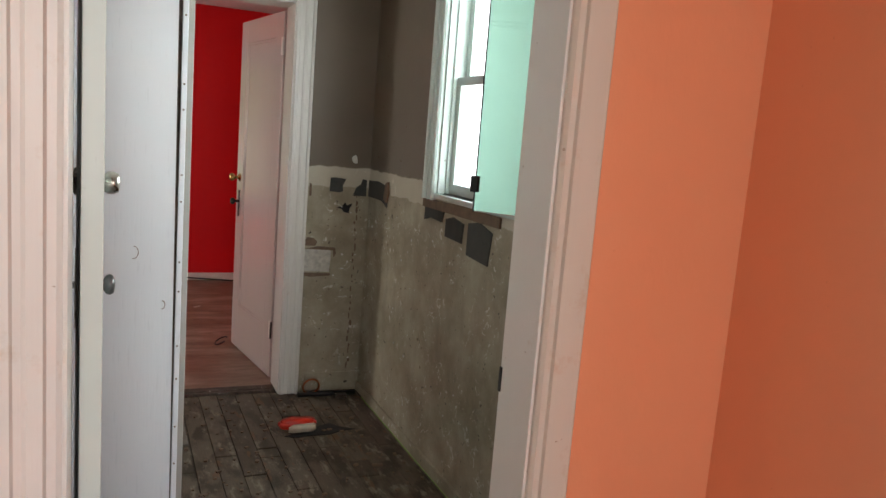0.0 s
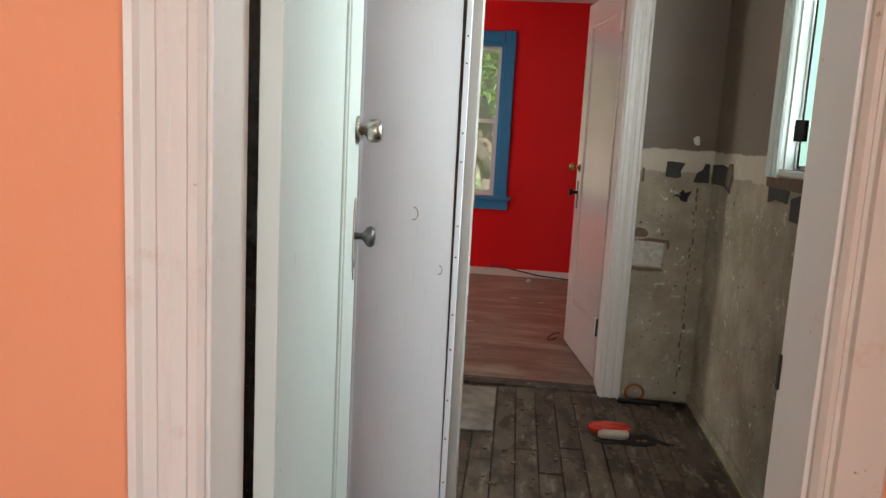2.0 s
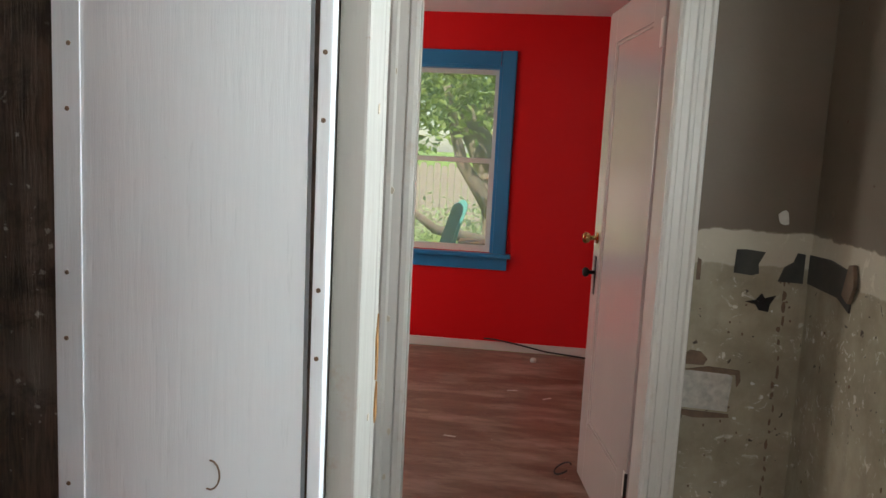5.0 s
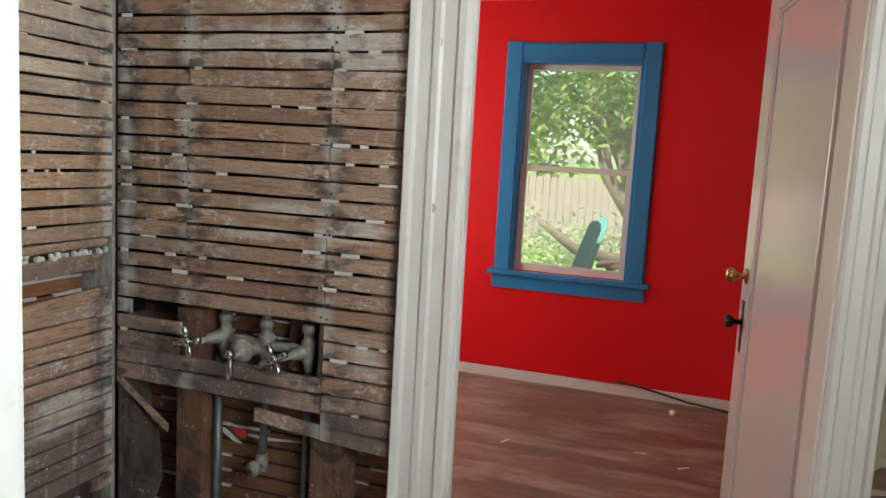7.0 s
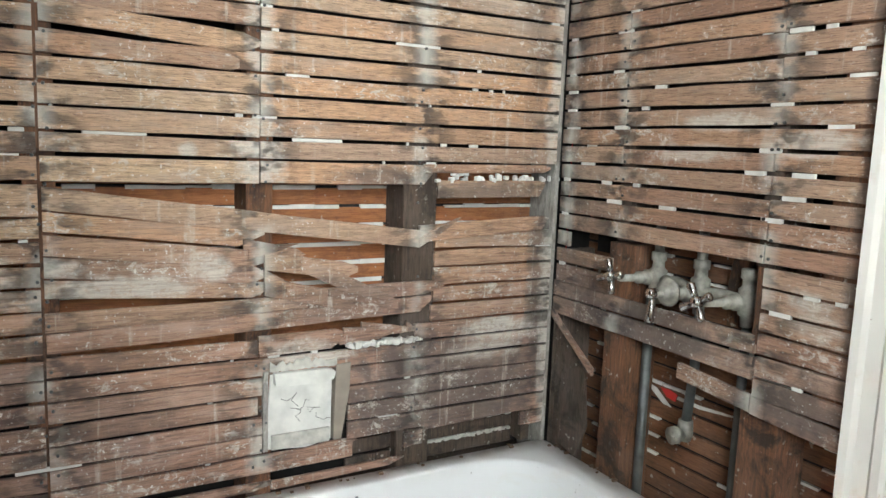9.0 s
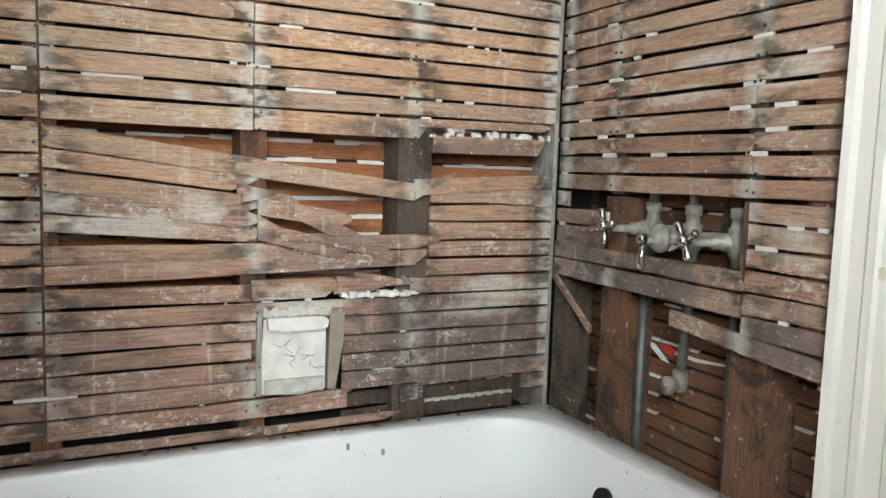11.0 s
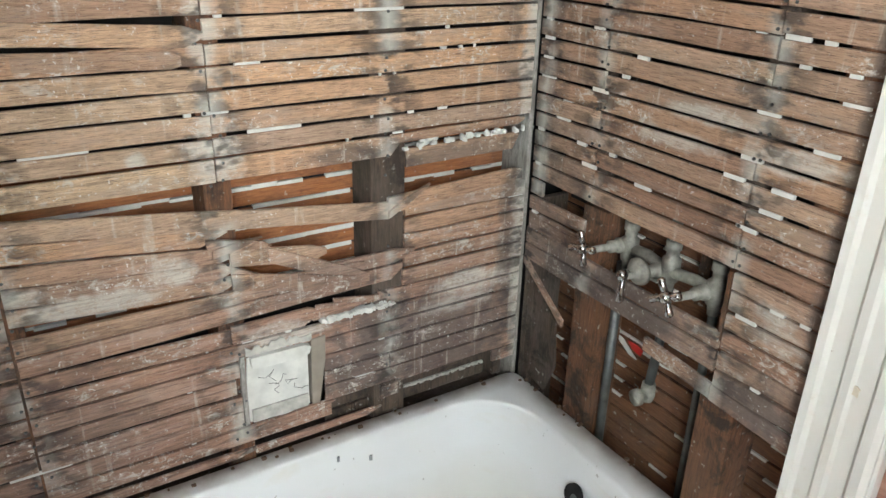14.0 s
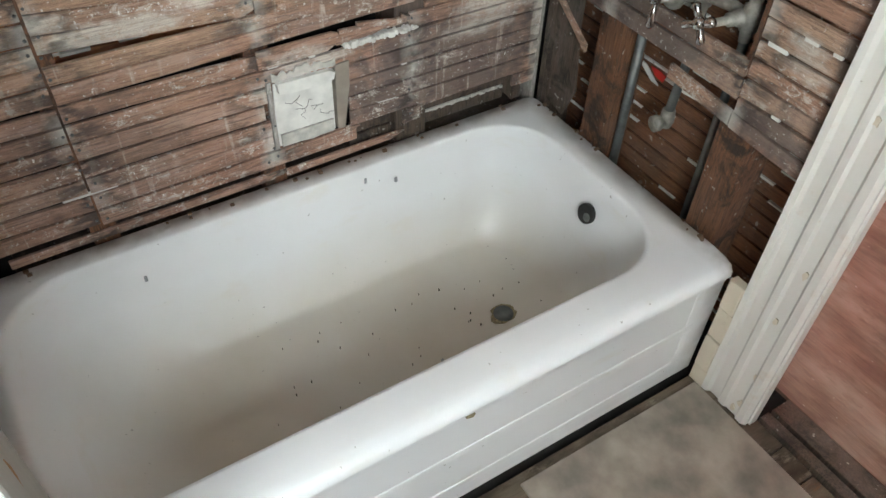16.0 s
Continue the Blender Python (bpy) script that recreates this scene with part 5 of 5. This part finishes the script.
part("hinge", tube(bmesh.new(), [(0.0, -0.012, 0.08), (0.0, -0.012, 0.16)], 0.005, 8), NICKEL, cabinet_door)
part("hinge", tube(bmesh.new(), [(0.0, -0.012, 0.54), (0.0, -0.012, 0.62)], 0.005, 8), NICKEL, cabinet_door)

# ---- remains on the stripped plaster ----
def far_patch(name, pts, mat, label, lo=-0.0045, hi=0.001):
    return part(name, prism(bmesh.new(), [(x - 0.016, z - (0.026 if z > 1.05 and mat is MORTAR else 0.004)) for x, z in pts], 1, lo, hi), mat, wall_far, label)


def side_patch(name, pts, mat, label, lo=-0.0045, hi=0.001):
    return part(name, prism(bmesh.new(), pts, 0, RX + lo, RX + hi), mat, wall_right, label)


far_patch("mortar_patch", [(1.905, 1.09), (1.955, 1.085), (1.975, 1.092), (1.972, 1.12), (1.988, 1.155), (1.935, 1.16), (1.908, 1.158)], MORTAR, "dark grey mortar patch")
far_patch("mortar_patch", [(2.03, 1.072), (2.099, 1.07), (2.099, 1.155), (2.078, 1.158), (2.068, 1.13), (2.045, 1.115)], MORTAR, "dark grey mortar patch")
side_patch("mortar_patch", [(-0.001, 1.045), (-0.22, 1.045), (-0.30, 1.02), (-0.31, 1.12), (-0.15, 1.135), (-0.001, 1.128)], MORTAR, "dark grey mortar patch")
side_patch("torn_flap", [(-0.27, 1.06), (-0.31, 1.045), (-0.335, 1.09), (-0.322, 1.145), (-0.295, 1.14)], BROWN_CORE, "torn plaster flap", -0.014, -0.004)
# flat black patch paints the dark of a hole in the plaster
far_patch("hole", [(1.945, 0.985), (1.975, 0.992), (1.99, 1.012), (2.00, 0.998), (2.03, 1.008), (2.015, 0.98), (2.012, 0.958), (1.985, 0.962), (1.975, 0.978)], VOID, "black hole broken into the plaster", -0.003)
far_patch("recess", [(1.785, 0.652), (1.925, 0.648), (1.932, 0.755), (1.905, 0.77), (1.79, 0.765)], SLOT_PLASTER, "pale square of bare plaster", -0.003)
far_patch("recess_edge", [(1.79, 0.768), (1.94, 0.762), (1.945, 0.725), (1.955, 0.745), (1.950, 0.776), (1.86, 0.782)], BROWN_CORE, "broken brown plaster edge", -0.005)
far_patch("recess_edge", [(1.79, 0.785), (1.845, 0.785), (1.855, 0.805), (1.835, 0.825), (1.805, 0.828), (1.79, 0.815)], BROWN_CORE, "broken brown plaster hole", -0.005)
far_patch("recess_edge", [(1.785, 0.645), (1.93, 0.640), (1.932, 0.630), (1.83, 0.622), (1.785, 0.63)], BROWN_CORE, "broken plaster edge", -0.004)
far_patch("mortar_patch", [(1.800, 1.04), (1.812, 1.04), (1.811, 1.10), (1.801, 1.105)], BROWN_CORE, "broken plaster edge")
far_patch("bare_dab", ragged(2.03, 1.235, 0.014, 0.022, 9, 0.3, 51), WHITE_PLASTER, "white filler dab")
side_patch("mortar_patch", [(-0.80, 1.03), (-0.87, 1.045), (-0.99, 1.04), (-1.01, 1.10), (-0.80, 1.118)], MORTAR, "dark mortar patch under the window")
side_patch("mortar_patch", [(-1.03, 0.99), (-1.19, 0.985), (-1.20, 1.06), (-1.10, 1.075), (-1.03, 1.06)], MORTAR, "dark mortar patch under the window")
side_patch("mortar_patch", [(-1.24, 0.95), (-1.42, 0.94), (-1.44, 1.06), (-1.33, 1.085), (-1.24, 1.07)], MORTAR, "dark mortar patch under the window")
side_patch("broken_edge", [(-0.79, 1.085), (-1.5, 1.085), (-1.5, 1.122), (-1.2, 1.128), (-0.95, 1.122), (-0.79, 1.12)], BROWN_CORE, "broken plaster under the sill", -0.012, -0.002)
rs = random.Random(33)
bm = bmesh.new()
for k in range(12):
    z = rs.uniform(0.15, 1.05)
    prism(bm, ragged(rs.uniform(1.82, 2.07), z, rs.uniform(0.002, 0.008), rs.uniform(0.002, 0.006), 6, 0.4, k), 1, -0.003, 0.0)
part("plaster_dabs", bm, WHITE_PLASTER, wall_far, kind="stuff")
bm = bmesh.new()
for k in range(16):
    prism(bm, ragged(rs.uniform(-1.3, -0.05), rs.uniform(0.15, 1.05), rs.uniform(0.001, 0.003), rs.uniform(0.002, 0.009), 6, 0.4, 200 + k), 0, RX - 0.003, RX)
part("plaster_dabs", bm, WHITE_PLASTER, wall_right, kind="stuff")
bm = bmesh.new()
for k in range(26):
    z = 0.10 + k * 0.038 + rs.uniform(-0.01, 0.01)
    prism(bm, ragged(2.035 + rs.uniform(-0.006, 0.006), z, rs.uniform(0.003, 0.007), rs.uniform(0.006, 0.02), 6, 0.4, 400 + k), 1, -0.002, 0.0)
for k in range(26):
    prism(bm, ragged(rs.uniform(1.81, 2.08), rs.uniform(0.1, 1.05), 0.003, 0.004, 6, 0.3, 500 + k), 1, -0.002, 0.0)
part("plaster_pits", bm, BROWN_CORE, wall_far, kind="stuff")
bm = bmesh.new()
for k in range(34):
    prism(bm, ragged(rs.uniform(-1.2, -0.05), rs.uniform(0.2, 1.9), 0.003, rs.uniform(0.002, 0.006), 6, 0.3, 600 + k), 0, RX - 0.002, RX)
part("plaster_pits", bm, BROWN_CORE, wall_right, kind="stuff")
tagged(part("baseboard", boxes((1.81, 2.096, -0.008, -0.0005, 0.02, 0.105), bevel=0.002), PLASTER), "stained cream baseboard strip", "baseboard", kind="structure")
tagged(part("baseboard", boxes((2.088, 2.0995, -2.48, -0.01, 0.0, 0.05), bevel=0.002), PLASTER), "stained cream baseboard strip", "baseboard", kind="structure")

# ---- things on the bathroom floor ----
board = part("floor_panel", box(bmesh.new(), 0.782, 1.188, -0.57, -0.03, 0.0, 0.008, 0.002), DUSTY_BOARD)
tagged(board, "dusty beige fibre board lying beside the tub", "board")
thr = part("threshold", boxes((0.94, 1.668, 0.03, 0.06, -0.02, 0.010), (0.94, 1.668, 0.075, 0.135, -0.02, 0.006), bevel=0.003), STUD_DARK)
tagged(thr, "dark worn threshold strips in a doorway", "threshold", kind="structure")
cap = thing("plastic_bottle", "flattened red and cream plastic bottle on rotten boards", "bottle")
prof = [(1.575, -0.50), (1.60, -0.46), (1.66, -0.445), (1.735, -0.455), (1.765, -0.485), (1.745, -0.515), (1.66, -0.53), (1.60, -0.525)]
bm = prism(bmesh.new(), prof, 2, 0.014, 0.052)
bmesh.ops.bevel(bm, geom=list(bm.edges), offset=0.012, segments=3, affect="EDGES")
part("body", bm, RED_PLASTIC, cap, smooth=True)
bm = prism(bmesh.new(), [(1.615, -0.545), (1.64, -0.527), (1.74, -0.518), (1.752, -0.528), (1.73, -0.545)], 2, 0.005, 0.042)
bmesh.ops.bevel(bm, geom=list(bm.edges), offset=0.006, segments=2, affect="EDGES")
part("label_band", bm, PALE_PLASTIC, cap, "cream label", True)
# flat black patch paints the dark of an opening in the boards
hole = part("floor_hole", prism(bmesh.new(), [(1.60, -0.56), (1.64, -0.585), (1.72, -0.575), (1.80, -0.58), (1.86, -0.55), (1.93, -0.54), (1.87, -0.50), (1.83, -0.45), (1.78, -0.47), (1.70, -0.53)], 2, 0.0005, 0.0035), VOID, floor_bath, "black hole in the boards, drawn flat")
ring = part("copper_ring", tube(bmesh.new(), [(1.83 + 0.042 * math.cos(a), -0.075 - 0.012 * math.sin(a), 0.055 + 0.042 * math.sin(a)) for a in np.linspace(0, 2 * math.pi, 25)], 0.0055, 8, False), COPPER, smooth=True)
tagged(ring, "loop of copper tube standing by the wall", "pipe loop")
pipe = part("floor_pipe", tube(bmesh.new(), [(1.76, -0.075, 0.014), (2.06, -0.085, 0.014)], 0.012, 10), BLACK_METAL, smooth=True)
tagged(pipe, "short dark iron pipe lying by the wall", "pipe")
stub = part("wood_block", box(bmesh.new(), 1.95, 2.01, -0.13, -0.09, 0.0, 0.02, 0.003), STUD_DARK)
tagged(stub, "small dark broken block of wood", "wood block")
bm = bmesh.new()
for k in range(150):
    x, y, s = rs.uniform(1.15, 2.06), rs.uniform(-1.3, -0.03), rs.uniform(0.003, 0.011)
    box(bm, -s, s, -s * 0.7, s * 0.7, 0, s * 0.7, m=pose(x, y, 0.0005, 0, 0, rs.uniform(0, 90)))
tagged(part("floor_rubble", bm, BROWN_CORE), "crumbs of plaster and rotten wood on the boards", "debris", kind="stuff")

# ---- garden beyond the window ----
ground = part("ground", boxes((-600, 600, 3.2, 900, -0.7, -0.45)), GRASS)
tagged(ground, "bright sunlit lawn", "lawn", kind="structure")
tagged(part("ground_near", boxes((2.4, 600, -600, 3.2, -0.7, -0.45)), GRASS), "lawn beside the house", "lawn", kind="structure")
fence = thing("fence", "weathered plank fence at the end of a garden", "fence")
fb = prism(bmesh.new(), [(-0.07, 0.0), (0.07, 0.0), (0.07, 1.48), (0.04, 1.53), (-0.04, 1.53), (-0.07, 1.48)], 1, -0.01, 0.01)
fme = bpy.data.meshes.new("plank")
fb.to_mesh(fme), fb.free()
fme.materials.append(FENCE)
for k in range(72):
    o = new("plank", fme)
    o.parent, o.location = fence, (-7.0 + 0.152 * k, 14 + 0.012 * math.sin(k * 5), -0.45 + 0.03 * math.sin(k * 3.1))
for z in (0.0, 0.7):
    part("rail", boxes((-7.1, 4.0, 14.012, 14.06, z, z + 0.09)), FENCE, fence)

tree = thing("tree", "leafy garden tree with a leaning forked trunk", "tree")
part("trunk", tube(bmesh.new(), [(1.02, 6.4, -0.47), (0.98, 6.4, 0.1), (0.90, 6.45, 0.7), (0.74, 6.5, 1.3), (0.52, 6.55, 1.75), (0.30, 6.6, 2.3), (0.05, 6.7, 3.1)], [0.24, 0.20, 0.18, 0.17, 0.16, 0.13, 0.09], 14), BARK, tree, smooth=True)
part("limb", tube(bmesh.new(), [(0.93, 6.42, 0.55), (0.70, 6.2, 0.95), (0.50, 6.1, 1.25), (0.40, 6.1, 1.6), (0.30, 6.0, 2.1)], [0.10, 0.085, 0.07, 0.06, 0.04], 10), BARK, tree, smooth=True)
part("limb", tube(bmesh.new(), [(0.62, 6.5, 1.55), (0.82, 6.6, 2.0), (1.10, 6.7, 2.6), (1.4, 6.8, 3.2)], [0.11, 0.09, 0.07, 0.05], 10), BARK, tree, smooth=True)
part("limb", tube(bmesh.new(), [(0.95, 6.42, 0.30), (0.7, 6.0, 0.42), (0.3, 5.6, 0.55), (0.0, 5.4, 0.8)], [0.09, 0.07, 0.05, 0.03], 10), BARK, tree, smooth=True)


def leaves(centres, count, size, spread, seed):
    r = random.Random(seed)
    vs, fs = [], []
    for k in range(count):
        c = r.choice(centres)
        p = Vector((c[0] + r.gauss(0, spread), c[1] + r.gauss(0, spread), c[2] + r.gauss(0, spread * 0.7)))
        q = Euler((r.uniform(-1, 1), r.uniform(-1, 1), r.uniform(0, 6.3))).to_matrix()
        s = size * r.uniform(0.6, 1.4)
        i = len(vs)
        vs += [tuple(p + q @ Vector(v)) for v in ((-s, 0, 0), (0, -s * 0.45, 0.1 * s), (s, 0, 0), (0, s * 0.45, 0.1 * s))]
        fs.append((i, i + 1, i + 2, i + 3))
    me = bpy.data.meshes.new("leaves")
    me.from_pydata(vs, [], fs)
    return me


rt = random.Random(2)
cs = [(rt.uniform(-2.2, 1.9), rt.uniform(5.4, 7.6), rt.uniform(1.75, 3.6)) for _ in range(60)]
me = leaves(cs, 17000, 0.055, 0.24, 3)
me.materials.append(LEAF)
cr = new("crown", me)
cr.parent = tree
cs = [(rt.uniform(-5.0, 3.0), rt.uniform(11.0, 13.2), rt.uniform(-0.4, 0.35)) for _ in range(70)]
me = leaves(cs, 4500, 0.06, 0.2, 4)
me.materials.append(LEAF_PALE)
tagged(new("flower_bushes", me), "pale green flowering bushes before a fence", "bushes", kind="stuff")
cs = [(rt.uniform(-12.0, 8.0), rt.uniform(17, 22), rt.uniform(0.5, 5.5)) for _ in range(60)]
me = leaves(cs, 9000, 0.20, 0.6, 6)
me.materials.append(LEAF)
tagged(new("far_trees", me), "sunlit foliage beyond a garden fence", "foliage", kind="stuff")

slide = thing("garden_slide", "teal plastic garden slide with a rounded top end", "garden slide")
out = [(0.36, -0.45), (0.24, -0.45), (0.46, 0.40), (0.60, 0.84), (0.62, 0.905), (0.65, 0.935), (0.685, 0.935), (0.71, 0.905), (0.712, 0.86), (0.66, 0.70)]
bm = prism(bmesh.new(), out, 1, 4.17, 4.21)
part("side_wall", bm, TEAL, slide)
part("side_wall", prism(bmesh.new(), out, 1, 4.60, 4.64), TEAL, slide)
part("chute", prism(bmesh.new(), [(0.32, -0.40), (0.29, -0.38), (0.60, 0.72), (0.63, 0.72)], 1, 4.21, 4.60), TEAL, slide)
bench = thing("garden_bench", "low brown wooden bench on the lawn", "bench")
for k in range(3):
    part("slat", box(bmesh.new(), 0.62, 1.7, 4.8 + 0.11 * k, 4.89 + 0.11 * k, 0.50, 0.53, 0.004), STUD, bench)
for x in (0.7, 1.6):
    part("leg", boxes((x, x + 0.06, 4.82, 5.08, -0.46, 0.50)), STUD, bench)
# pale backdrop wall, added to give the brightness in the bathroom window
house = thing("window_backdrop", "added pale backdrop for brightness beyond the bathroom window", "house")
for k in range(26):
    part("siding_board", boxes((5.6 + 0.004 * (k % 2), 5.7, -5.5, 2.4, -0.45 + 0.15 * k, -0.455 + 0.15 * (k + 1))), BACKDROP, house)

# ---- floor boards, piece by piece ----
rf = random.Random(21)
x = 0.755
while x < 2.085:
    w = min(0.088, 2.088 - x)
    cuts = sorted(rf.uniform(-1.35, -0.2) for _ in range(rf.choice((1, 1, 2))))
    ys = [-2.6] + cuts + [0.028]
    for a, b in zip(ys, ys[1:]):
        d = rf.uniform(-0.003, 0.0)
        part("board", box(bmesh.new(), x + 0.0015 + rf.uniform(0, 0.0015), x + w - 0.0015, a + 0.001, b - 0.001 - rf.uniform(0, 0.004), -0.021, d, 0.0015, None, 1), SUBFLOOR, floor_bath)
    x += w
part("subfloor_rest", boxes((-0.1, 0.754, -2.6, -1.447, -0.021, -0.001)), SUBFLOOR, floor_bath)
pw = 0.057
b2 = box(bmesh.new(), -1.1, 3.2, 0.0, pw - 0.0006, -0.011, 0.0, 0.0003, None, 1)
hm = bpy.data.meshes.new("board")
b2.to_mesh(hm), b2.free()
hm.materials.append(HARDWOOD)
y = 0.141
while y < RY - pw:
    o = new("board", hm)
    o.parent, o.location = floor_red, (rf.uniform(-0.001, 0.001), y, rf.uniform(-0.0003, 0.0))
    y += pw
